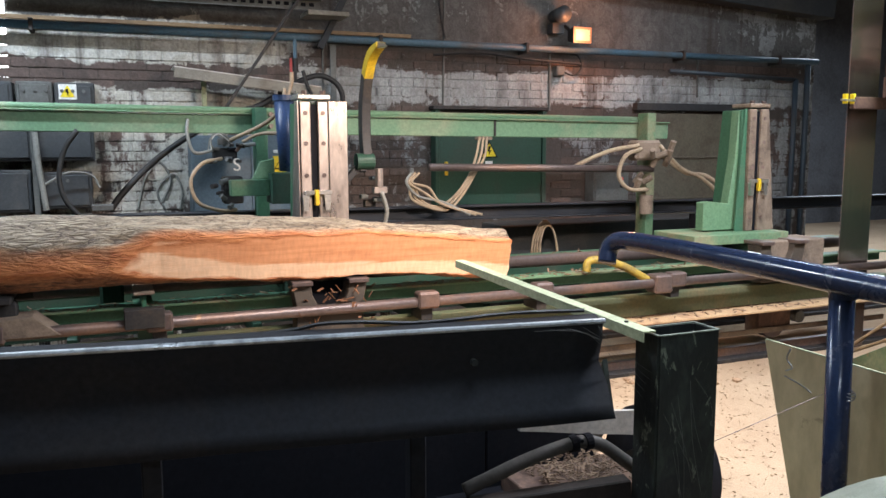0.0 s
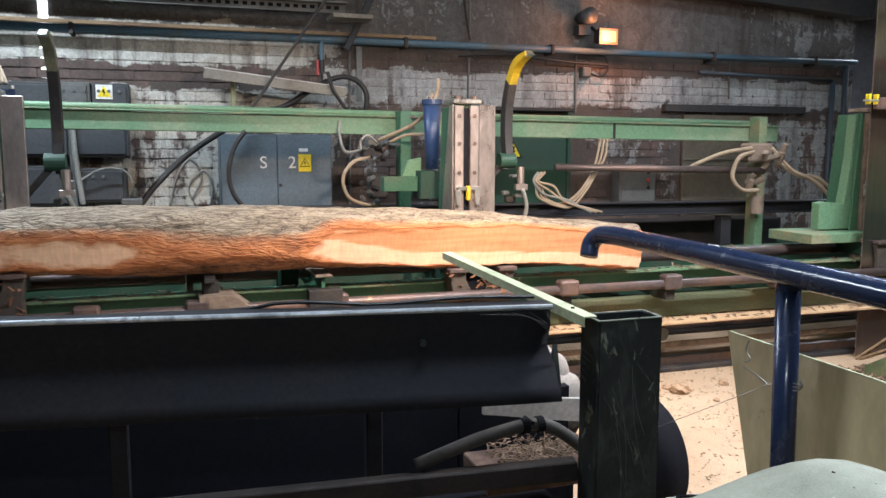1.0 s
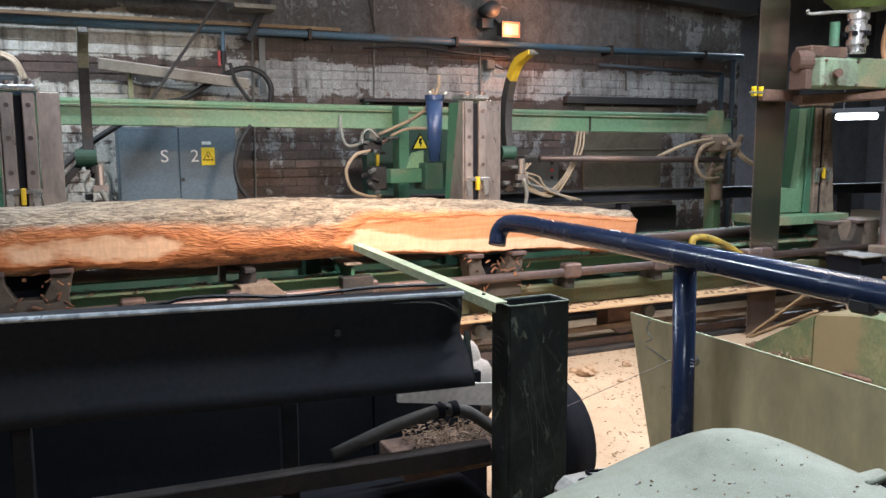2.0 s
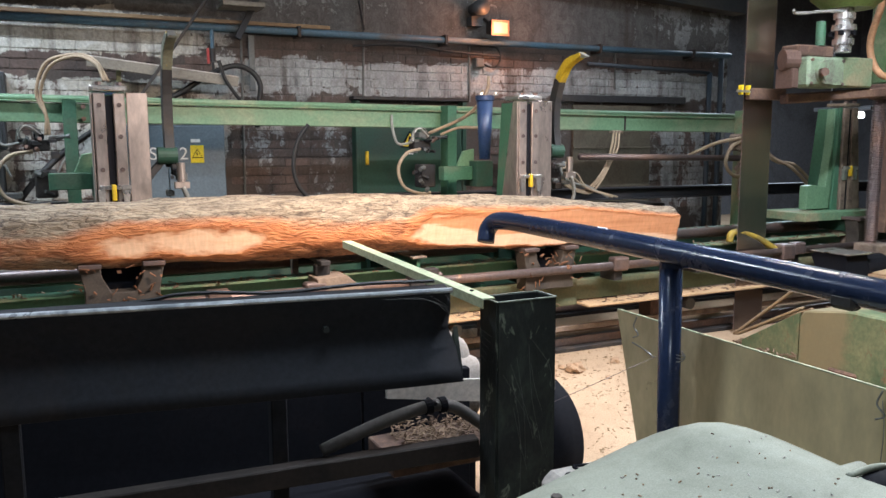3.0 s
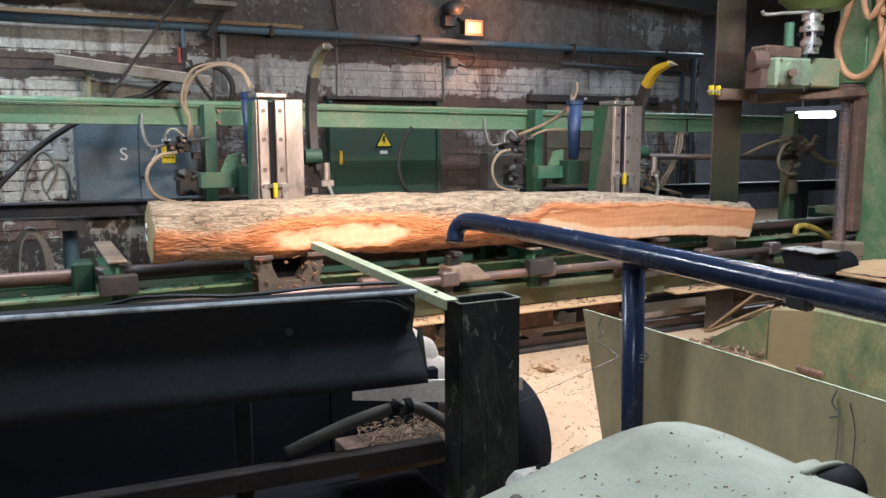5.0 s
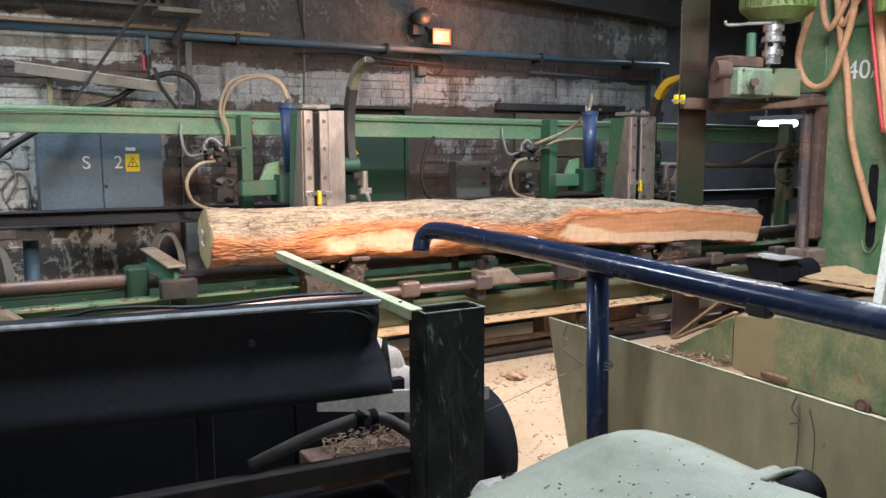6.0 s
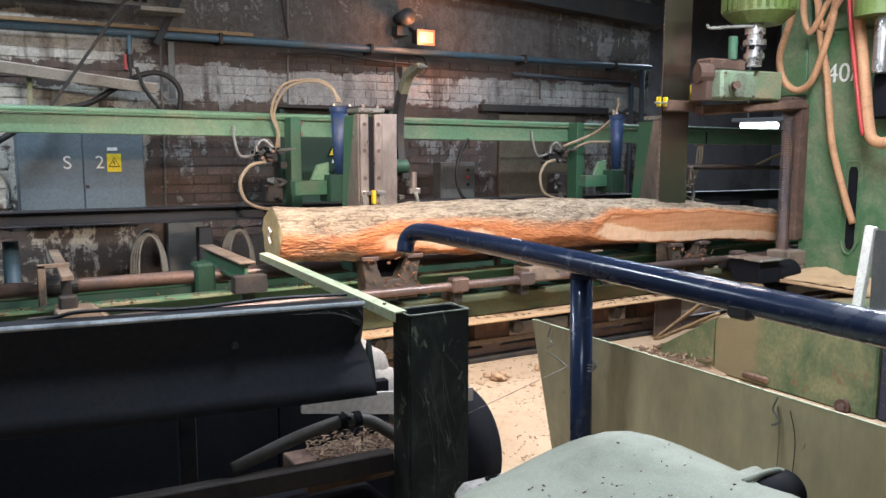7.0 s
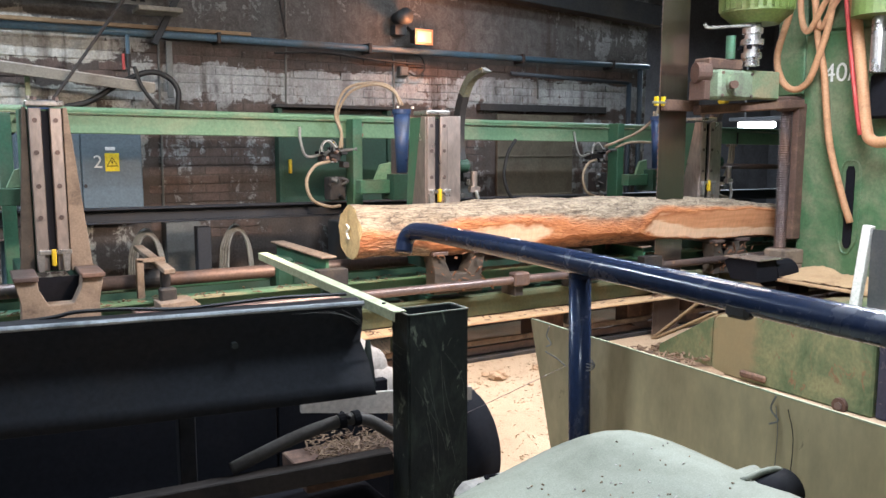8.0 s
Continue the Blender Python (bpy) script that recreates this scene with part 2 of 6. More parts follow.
def wall_material(name, joint=0.0):
    """Sooty brick below, dark plaster above, whitewash holding in bands, with runs and tide marks."""
    m, nt, b = nodes_of(name)
    co = coords(nt, (1, 1, 1), True)
    sep = nt.nodes.new("ShaderNodeSeparateXYZ")
    nt.links.new(co, sep.inputs[0])
    x, z = sep.outputs["X"], sep.outputs["Z"]
    blot = grain(nt, co, 1.5, 8, 0.7, 0.6)
    flake = grain(nt, co, 8.0, 9, 0.75, 0.9)
    runs = grain(nt, coords(nt, (1, 1, 0.12), True), 5.0, 7, 0.7, 0.3)
    tide = grain(nt, coords(nt, (0.35, 1, 1), True), 3.0, 6, 0.65, 0.4)
    fine = grain(nt, co, 55.0, 5, 0.6)
    tint = nt.nodes.new("ShaderNodeObjectInfo").outputs["Random"]
    if joint:
        brick = blend(nt, blot, (0.070, 0.056, 0.050), (0.105, 0.088, 0.078))
    else:
        brick = blend(nt, tint, (0.155, 0.108, 0.092), (0.10, 0.079, 0.070))
        brick = blend(nt, ramp(nt, blot, [(0.42, 0.0), (0.62, 0.85)]), brick, (0.062, 0.048, 0.043))
    plaster = blend(nt, ramp(nt, flake, [(0.4, 0.0), (0.62, 1.0)]), (0.14, 0.138, 0.135), (0.075, 0.071, 0.069))
    zs = math_node(nt, "MULTIPLY", z, 0.3)
    brick = blend(nt, ramp(nt, zs, [(0.695, 0.0), (0.72, 1.0)]), brick, plaster)
    zb = math_node(nt, "ADD", zs, math_node(nt, "MULTIPLY", math_node(nt, "SUBTRACT", tide, 0.5), 0.075))
    band = ramp(nt, zb, [(0.30, 0.40), (0.52, 0.47), (0.548, 0.24), (0.575, 0.68), (0.645, 0.78), (0.664, 0.26), (0.726, 0.28), (0.80, 0.36)])
    west = ramp(nt, zb, [(0.27, 0.56), (0.54, 0.74), (0.590, 0.72), (0.607, 0.22), (0.640, 0.30), (0.662, 0.88), (0.730, 0.90), (0.75, 0.30)])
    left = ramp(nt, math_node(nt, "ADD", math_node(nt, "MULTIPLY", x, 0.1), 0.2), [(0.30, 1.0), (0.36, 0.0)])
    east = ramp(nt, math_node(nt, "MULTIPLY", x, 0.1), [(0.50, 0.0), (0.60, 0.16)])
    keep = math_node(nt, "ADD", blend(nt, left, band, west), east)
    for n_, w in ((runs, 1.0), (flake, 1.15), (blot, 1.25)):
        keep = math_node(nt, "ADD", keep, math_node(nt, "MULTIPLY", math_node(nt, "SUBTRACT", n_, 0.5), w))
    if joint:
        keep = math_node(nt, "SUBTRACT", keep, math_node(nt, "MULTIPLY", ramp(nt, zs, [(0.690, 1.0), (0.71, 0.0)]), joint))
    mask = ramp(nt, keep, [(0.50, 0.0), (0.62, 1.0)])
    wash = blend(nt, ramp(nt, flake, [(0.35, 0.0), (0.7, 1.0)]), (0.52, 0.55, 0.56), (0.33, 0.34, 0.345))
    wash = blend(nt, left, wash, blend(nt, ramp(nt, flake, [(0.35, 0.0), (0.65, 1.0)]), (0.70, 0.70, 0.66), (0.44, 0.41, 0.34)))
    wash = blend(nt, ramp(nt, runs, [(0.34, 0.9), (0.50, 0.0)]), wash, (0.17, 0.15, 0.135))
    col = blend(nt, mask, brick, wash)
    soot = ramp(nt, math_node(nt, "ADD", math_node(nt, "MULTIPLY", blot, 0.55), math_node(nt, "MULTIPLY", runs, 0.55)), [(0.52, 0.0), (0.70, 0.8)])
    soot = math_node(nt, "MULTIPLY", soot, ramp(nt, left, [(0.0, 1.0), (1.0, 0.35)]))
    col = blend(nt, soot, col, (0.055, 0.050, 0.048))
    drip = grain(nt, coords(nt, (1, 1, 0.09), True), 6.5, 5, 0.6, 0.2)
    col = blend(nt, ramp(nt, drip, [(0.57, 0.0), (0.68, 0.75)]), col, (0.065, 0.048, 0.043))
    col = blend(nt, 1.0, col, ramp(nt, fine, [(0.25, 0.7), (0.75, 1.2)]), "MULTIPLY")
    nt.links.new(col, b.inputs["Base Color"])
    b.inputs["Roughness"].default_value = 0.88
    bump(nt, b, math_node(nt, "ADD", fine, math_node(nt, "MULTIPLY", flake, 1.5)), 0.5, 0.012)
    MATS[name] = m


wall_material("wall_whitewash")
wall_material("wall_joints", 0.07)


def floor_material():
    m, nt, b = nodes_of("sawdust_floor")
    co = coords(nt, (1, 1, 1), True)
    big, mid, fine = grain(nt, co, 0.9, 6, 0.6, 0.4), grain(nt, co, 9, 7, 0.7, 0.5), grain(nt, co, 120, 4, 0.7)
    col = blend(nt, ramp(nt, big, [(0.35, 0.0), (0.7, 1.0)]), (0.50, 0.37, 0.25), (0.37, 0.255, 0.165))
    col = blend(nt, ramp(nt, mid, [(0.55, 0.0), (0.72, 0.65)]), col, (0.24, 0.15, 0.095))
    col = blend(nt, 1.0, col, ramp(nt, fine, [(0.2, 0.68), (0.8, 1.2)]), "MULTIPLY")
    nt.links.new(col, b.inputs["Base Color"])
    b.inputs["Roughness"].default_value = 0.95
    bump(nt, b, math_node(nt, "ADD", mid, fine), 0.5, 0.012)
    MATS["sawdust_floor"] = m


floor_material()


def attr(nt, name):
    a = nt.nodes.new("ShaderNodeAttribute")
    a.attribute_name = name
    return a.outputs["Fac"]


def log_material():
    """Cracked bark, scuffed orange inner bark and sawn wood; how deep the saw went is a value on the mesh."""
    m, nt, b = nodes_of("log_wood")
    co, along = coords(nt, (0.26, 1, 1)), coords(nt, (0.08, 1, 1))
    v = nt.nodes.new("ShaderNodeTexVoronoi")
    v.feature = "DISTANCE_TO_EDGE"
    v.inputs["Scale"].default_value = 46
    warp = nt.nodes.new("ShaderNodeVectorMath")
    warp.operation = "ADD"
    wob = nt.nodes.new("ShaderNodeTexNoise")
    wob.inputs["Scale"].default_value = 14
    nt.links.new(co, wob.inputs["Vector"])
    sc = nt.nodes.new("ShaderNodeVectorMath")
    sc.operation = "SCALE"
    sc.inputs["Scale"].default_value = 0.09
    nt.links.new(wob.outputs["Color"], sc.inputs[0])
    nt.links.new(co, warp.inputs[0])
    nt.links.new(sc.outputs[0], warp.inputs[1])
    nt.links.new(warp.outputs[0], v.inputs["Vector"])
    big, mid, fine = grain(nt, co, 3.0, 7, 0.65, 0.6), grain(nt, co, 27, 8, 0.72, 0.8), grain(nt, co, 90, 5, 0.65)
    bark = blend(nt, ramp(nt, mid, [(0.38, 0.0), (0.62, 1.0)]), (0.175, 0.132, 0.094), (0.40, 0.33, 0.24))
    rust = math_node(nt, "ADD", attr(nt, "low"), math_node(nt, "MULTIPLY", math_node(nt, "SUBTRACT", big, 0.5), 2.6))
    red = blend(nt, ramp(nt, mid, [(0.40, 0.0), (0.60, 1.0)]), (0.17, 0.07, 0.04), (0.44, 0.20, 0.10))
    bark = blend(nt, ramp(nt, rust, [(0.40, 0.0), (0.74, 0.9)]), bark, red)
    crack = ramp(nt, v.outputs["Distance"], [(0.0, 0.95), (0.085, 0.0)])
    crack = math_node(nt, "MULTIPLY", crack, ramp(nt, mid, [(0.42, 1.0), (0.62, 0.15)]))
    bark = blend(nt, crack, bark, (0.05, 0.034, 0.026))
    bark = blend(nt, 1.0, bark, ramp(nt, fine, [(0.25, 0.68), (0.75, 1.18)]), "MULTIPLY")
    rings = grain(nt, along, 30, 5, 0.6, 0.3)
    teeth = grain(nt, coords(nt, (1, 1, 0.05)), 60, 3, 0.5)
    sap = blend(nt, ramp(nt, rings, [(0.45, 0.0), (0.72, 0.6)]), (0.80, 0.54, 0.36), (0.70, 0.39, 0.22))
    heart = blend(nt, ramp(nt, rings, [(0.40, 0.0), (0.70, 0.8)]), (0.66, 0.31, 0.155), (0.50, 0.20, 0.085))
    hm = math_node(nt, "ADD", attr(nt, "heart"), math_node(nt, "MULTIPLY", math_node(nt, "SUBTRACT", rings, 0.5), 0.5))
    wood = blend(nt, ramp(nt, hm, [(0.46, 0.0), (0.56, 1.0)]), sap, heart)
    wood = blend(nt, 1.0, wood, ramp(nt, teeth, [(0.3, 0.88), (0.7, 1.06)]), "MULTIPLY")
    inner = blend(nt, ramp(nt, mid, [(0.35, 0.0), (0.65, 1.0)]), (0.36, 0.115, 0.045), (0.60, 0.25, 0.10))
    edge = math_node(nt, "ADD", attr(nt, "cut"), math_node(nt, "MULTIPLY", math_node(nt, "SUBTRACT", mid, 0.5), 0.014))
    edge = math_node(nt, "ADD", math_node(nt, "MULTIPLY", edge, 10.0), 0.5)
    col = blend(nt, ramp(nt, edge, [(0.10, 0.0), (0.42, 1.0)]), bark, inner)
    col = blend(nt, ramp(nt, edge, [(0.53, 0.0), (0.66, 1.0)]), col, wood)
    nt.links.new(col, b.inputs["Base Color"])
    b.inputs["Roughness"].default_value = 0.8
    rough_h = math_node(nt, "ADD", mid, math_node(nt, "MULTIPLY", v.outputs["Distance"], 1.6))
    rough_h = math_node(nt, "MULTIPLY", rough_h, ramp(nt, edge, [(0.45, 1.0), (0.58, 0.06)]))
    bump(nt, b, rough_h, 0.65, 0.016)
    MATS["log_wood"] = m


log_material()
worn("end_grain", (0.46, 0.36, 0.19), (0.36, 0.27, 0.13), 0.8, 0, 0.5, 9, 60, 0.2)


def blade_material():
    m, nt, b = nodes_of("blade_steel")
    co = coords(nt, (1, 1, 1))
    # broad warm bands up the blade: reflected lamp light painted into the steel colour
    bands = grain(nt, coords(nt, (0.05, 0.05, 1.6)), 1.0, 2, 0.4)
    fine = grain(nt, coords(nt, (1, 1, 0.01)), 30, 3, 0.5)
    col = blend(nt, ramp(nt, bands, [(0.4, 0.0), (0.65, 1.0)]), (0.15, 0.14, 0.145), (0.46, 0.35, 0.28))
    col = blend(nt, 1.0, col, ramp(nt, fine, [(0.3, 0.85), (0.7, 1.1)]), "MULTIPLY")
    nt.links.new(col, b.inputs["Base Color"])
    b.inputs["Metallic"].default_value = 0.95
    b.inputs["Roughness"].default_value = 0.24
    MATS["blade_steel"] = m


blade_material()

# ---- mesh helpers ----
ORIGIN = {}


def thing(name, at, label, category, group="", kind=""):
    ob = new(name)
    ob.location = at
    ob.empty_display_size = 0.1
    ORIGIN[ob] = Vector(at)
    return tagged(ob, label, category, group, kind)


def part(name, bm, material, parent=None, label="", smooth=False):
    me = bpy.data.meshes.new(name)
    if parent is not None:
        bmesh.ops.translate(bm, verts=bm.verts, vec=-ORIGIN[parent])
    bm.to_mesh(me)
    bm.free()
    for mm in (material if isinstance(material, (list, tuple)) else [material]):
        me.materials.append(MATS[mm])
    if smooth:
        me.polygons.foreach_set("use_smooth", [True] * len(me.polygons))
    ob = new(name, me)
    if parent is not None:
        ob.parent = parent
        ORIGIN[ob] = ORIGIN[parent]
    if label:
        tagged(ob, label)
    return ob


def solid(name, bm, material, label, category, group="", kind="", smooth=False):
    """A thing that is one mesh."""
    cs = [v.co for v in bm.verts]
    at = Vector(((min(c.x for c in cs) + max(c.x for c in cs)) / 2, (min(c.y for c in cs) + max(c.y for c in cs)) / 2, min(c.z for c in cs)))
    bmesh.ops.translate(bm, verts=bm.verts, vec=-at)
    ob = part(name, bm, material, None, "", smooth)
    ob.location = at
    ORIGIN[ob] = at
    return tagged(ob, label, category, group, kind)


def box(x0, x1, y0, y1, z0, z1, bevel=0.004, bm=None, turn=None):
    bm = bm or bmesh.new()
    made = bmesh.ops.create_cube(bm, size=1)["verts"]
    bmesh.ops.scale(bm, vec=(abs(x1 - x0), abs(y1 - y0), abs(z1 - z0)), verts=made)
    mid = Vector(((x0 + x1) / 2, (y0 + y1) / 2, (z0 + z1) / 2))
    if bevel:
        edges = list({e for v in made for e in v.link_edges})
        got = bmesh.ops.bevel(bm, geom=edges, offset=bevel, segments=1, affect="EDGES")
        made = list({v for v in got["verts"]} | {v for v in made if v.is_valid})
    if turn:
        bmesh.ops.rotate(bm, verts=made, cent=(0, 0, 0), matrix=Euler([radians(a) for a in turn]).to_matrix())
    bmesh.ops.translate(bm, verts=made, vec=mid)
    return bm


def beam_between(a, b, w, h, bevel=0.004, bm=None):
    """A bar with a rectangular section from a to b."""
    bm = bm or bmesh.new()
    a, b = Vector(a), Vector(b)
    n = (b - a).length
    made = bmesh.ops.create_cube(bm, size=1)["verts"]
    bmesh.ops.scale(bm, vec=(w, h, n), verts=made)
    if bevel:
        got = bmesh.ops.bevel(bm, geom=list({e for v in made for e in v.link_edges}), offset=bevel, segments=1, affect="EDGES")
        made = list(set(got["verts"]) | {v for v in made if v.is_valid})
    m = Matrix.Translation((a + b) / 2) @ (b - a).to_track_quat("Z", "Y").to_matrix().to_4x4()
    bmesh.ops.transform(bm, matrix=m, verts=made)
    return bm


def rod(a, b, r, r2=None, seg=16, bm=None):
    bm = bm or bmesh.new()
    a, b = Vector(a), Vector(b)
    m = Matrix.Translation((a + b) / 2) @ (b - a).to_track_quat("Z", "Y").to_matrix().to_4x4()
    bmesh.ops.create_cone(bm, cap_ends=True, segments=seg, radius1=r, radius2=r if r2 is None else r2, depth=(b - a).length, matrix=m)
    return bm


def tube(points, r, seg=8, steps=7, bm=None):
    """A hose or bent pipe that runs smoothly through the points."""
    bm = bm or bmesh.new()
    p = [Vector(q) for q in points]
    p = [2 * p[0] - p[1]] + p + [2 * p[-1] - p[-2]]
    line = []
    for i in range(1, len(p) - 2):
        for k in range(steps):
            t = k / steps
            a, b, c, d = p[i - 1:i + 3]
            line.append(0.5 * (2 * b + (c - a) * t + (2 * a - 5 * b + 4 * c - d) * t * t + (3 * b - a - 3 * c + d) * t ** 3))
    line.append(p[-2])
    rings, side = [], None
    for i, q in enumerate(line):
        d = (line[min(i + 1, len(line) - 1)] - line[max(i - 1, 0)]).normalized()
        if side is None:
            side = d.orthogonal().normalized()
        side = (side - d * side.dot(d)).normalized()
        up = d.cross(side)
        rings.append([bm.verts.new(q + r * (math.cos(2 * math.pi * k / seg) * side + math.sin(2 * math.pi * k / seg) * up)) for k in range(seg)])
    for a, b in zip(rings, rings[1:]):
        for k in range(seg):
            bm.faces.new((a[k], a[(k + 1) % seg], b[(k + 1) % seg], b[k]))
    bm.faces.new(rings[0][::-1])
    bm.faces.new(rings[-1])
    return bm


def prism(profile, axis, lo, hi, bevel=0.0, bm=None):
    """A profile in the other two axes (in xyz order), pushed along axis from lo to hi."""
    bm = bm or bmesh.new()
    k = "xyz".index(axis)

    def at(u, v, w):
        c = [u, v]
        c.insert(k, w)
        return Vector(c)
    a = [bm.verts.new(at(u, v, lo)) for u, v in profile]
    b = [bm.verts.new(at(u, v, hi)) for u, v in profile]
    n = len(profile)
    fs = [bm.faces.new(a), bm.faces.new(b[::-1])] + [bm.faces.new((a[i], b[i], b[(i + 1) % n], a[(i + 1) % n])) for i in range(n)]
    bmesh.ops.recalc_face_normals(bm, faces=fs)
    if bevel:
        bmesh.ops.bevel(bm, geom=list({e for f in fs for e in f.edges}), offset=bevel, segments=1, affect="EDGES")
    return bm


def lettering(text, size, m, material, parent, name="lettering"):
    cu = bpy.data.curves.new(name, "FONT")
    cu.body, cu.size, cu.extrude, cu.align_x, cu.align_y = text, size, 0.0015, "CENTER", "CENTER"
    tmp = bpy.data.objects.new(name, cu)
    scene.collection.objects.link(tmp)
    me = bpy.data.meshes.new_from_object(tmp.evaluated_get(bpy.context.evaluated_depsgraph_get()))
    bpy.data.objects.remove(tmp)
    bpy.data.curves.remove(cu)
    me.name = name
    me.transform(Matrix.Translation(-ORIGIN[parent]) @ m)
    me.materials.clear()
    me.materials.append(MATS[material])
    ob = new(name, me)
    ob.parent = parent
    ORIGIN[ob] = ORIGIN[parent]
    return ob


def warning_sign(x, y, z, w, h, parent, tilt=None):
    """A yellow warning triangle on a plate, facing south."""
    plate = part("warning_sign", box(x - w / 2, x + w / 2, y - 0.003, y, z - h / 2, z + h / 2, 0.0), "white_plain" if h <= w * 1.2 else "yellow_plain", parent, "warning plate with a yellow triangle")
    s = w * 0.42
    part("triangle", prism([(x - s, z - s * 0.75), (x + s, z - s * 0.75), (x, z + s * 0.95)], "y", y - 0.007, y - 0.004), "black_gap" if h > w * 1.2 else "yellow_plain", plate)
    if h > w * 1.2:
        s *= 0.78
        part("triangle", prism([(x - s, z - s * 0.75), (x + s, z - s * 0.75), (x, z + s * 0.95)], "y", y - 0.0105, y - 0.0075), "yellow_plain", plate)
    part("bolt_mark", prism([(x - 0.2 * s, z + 0.4 * s), (x + 0.1 * s, z + 0.4 * s), (x, z), (x + 0.2 * s, z), (x - 0.1 * s, z - 0.6 * s), (x - 0.05 * s, z - 0.1 * s), (x - 0.25 * s, z - 0.1 * s)], "y", y - 0.0135, y - 0.011), "black_gap", plate)
    return plate

# ---- setting ----
WALL_Y = 6.6
ground = solid("floor", box(-9, 16, -5, 12, -0.3, 0.0, 0), "sawdust_floor", "concrete floor strewn with pale sawdust", "floor", kind="structure")
solid("wall_north", box(-9, 6.85, WALL_Y, WALL_Y + 0.3, 0, 4.6, 0), "wall_joints", "sooty brick wall with flaking whitewash and stains", "wall", kind="structure")
solid("wall_return", box(6.55, 6.85, WALL_Y + 0.3, 11.7, 0, 4.6, 0), "hall_wall", "dark side wall of a recess", "wall", kind="structure")
solid("wall_recess", box(6.85, 16, 11.7, 12, 0, 4.6, 0), "hall_wall", "dark end wall behind the saw", "wall", kind="structure")
solid("wall_east", box(15.7, 16, -5, 11.7, 0, 4.6, 0), "hall_wall", "dark hall wall", "wall", kind="structure")
solid("wall_west", box(-9.3, -9, -5, 6.9, 0, 4.6, 0), "hall_wall", "dark hall wall", "wall", kind="structure")
solid("wall_south", box(-9, 16, -5.3, -5, 0, 4.6, 0), "hall_wall", "dark hall wall", "wall", kind="structure")
solid("ceiling", box(-9.3, 16, -5.3, 12, 4.6, 4.75, 0), "roof_dark", "dark underside of the mill roof", "ceiling", kind="structure")

for lx, ly, lz, lw, lc, ll in ROOF_AND_FILL_LAMPS:
    lum = thing("unseen_ceiling_light", (lx, ly, lz), "unseen batten luminaire added under the roof to light the hall", "lamp", "lights under the roof")
    part("housing", box(lx - ll / 2 - 0.05, lx + ll / 2 + 0.05, ly - 0.07, ly + 0.07, lz + 0.03, lz + 0.09), "white_plain", lum)
    for sx in (-1, 1):
        part("hanger", rod((lx + sx * ll * 0.4, ly, lz + 0.09), (lx + sx * ll * 0.4, ly, 4.6), 0.005, seg=6), "wire_steel", lum)

hal = thing("work_lamp", (1.55, 2.78, 2.38), "halogen work lamp hung over the hopper", "lamp")
part("housing", box(1.39, 1.71, 2.70, 2.80, 2.36, 2.54), "dark_iron", hal)
part("hanger", rod((1.55, 2.75, 2.54), (1.55, 2.75, 4.6), 0.008, seg=6), "wire_steel", hal)

# eaves lining, truss and tray
solid("eaves_lining", box(-6, 1.35, 6.30, 6.50, 2.66, 4.55), "roof_dark", "dark boarded lining under the eaves", "lining", kind="structure")
tray = thing("cable_tray", (-1.5, 6.2, 2.55), "perforated steel cable tray along the eaves", "cable tray")
part("web", box(-5, 1.40, 6.18, 6.19, 2.55, 2.62, 0), "box_grey", tray)
part("flange", box(-5, 1.40, 6.10, 6.178, 2.615, 2.625, 0), "box_grey", tray)
for i in range(60):
    part("perforation", box(-2.4 + i * 0.063, -2.4 + i * 0.063 + 0.035, 6.172, 6.1785, 2.575, 2.6, 0), "black_gap", tray)
solid("roof_strut", beam_between((1.60, 6.1, 3.16), (0.66, 6.1, 1.80), 0.022, 0.022), "dark_iron", "thin dark steel strut leaning before the wall", "strut")
# dark bar put where a slanting shadow crosses the upper wall
solid("shadow_bar", beam_between((1.95, 6.35, 3.3), (1.45, 6.4, 2.3), 0.05, 0.05), "roof_dark", "dark diagonal bar standing in for a shadow on the wall", "brace", kind="structure")
solid("bracket_timber", box(1.30, 1.62, 6.15, 6.42, 2.515, 2.55), "tray_tan", "rough timber bearer end at the eaves", "timber", kind="structure")
solid("roof_beam", beam_between((3.4, 6.45, 3.12), (6.85, 6.45, 2.93), 0.18, 0.22), "roof_dark", "dark roof beam along the wall head", "beam", kind="structure")

# ---- things on the wall ----
pipe = thing("compressed_air_pipe", (2.0, 6.48, 2.38), "blue painted steel pipe along the wall", "pipe")
part("main_run", rod((-5, 6.47, 2.385), (6.75, 6.47, 2.385), 0.030), "pipe_blue", pipe, smooth=True)
for px_ in (-0.6, 1.95, 3.3, 5.0, 6.2):
    part("clip", box(px_, px_ + 0.03, 6.43, 6.6, 2.34, 2.43), "dark_iron", pipe)
part("drop", rod((1.263, 6.46, 2.37), (1.263, 6.46, 2.18), 0.016), "pipe_blue", pipe)
part("valve", rod((1.263, 6.46, 2.22), (1.263, 6.46, 2.12), 0.021), "dark_iron", pipe)
part("valve_handle", box(1.215, 1.235, 6.44, 6.46, 2.10, 2.22), "hose_red", pipe, "red valve handle")
part("nipple", rod((1.263, 6.46, 2.12), (1.263, 6.46, 2.03), 0.010), "cable_black", pipe)
solid("wall_ledge", box(-5, 2.25, 6.50, 6.6, 2.425, 2.455), "timber_old", "brown timber ledge along the wall above the pipe", "ledge", kind="structure")
down = thing("down_pipes", (6.6, 6.5, 0.0), "pair of blue pipes running down the wall corner", "pipe")
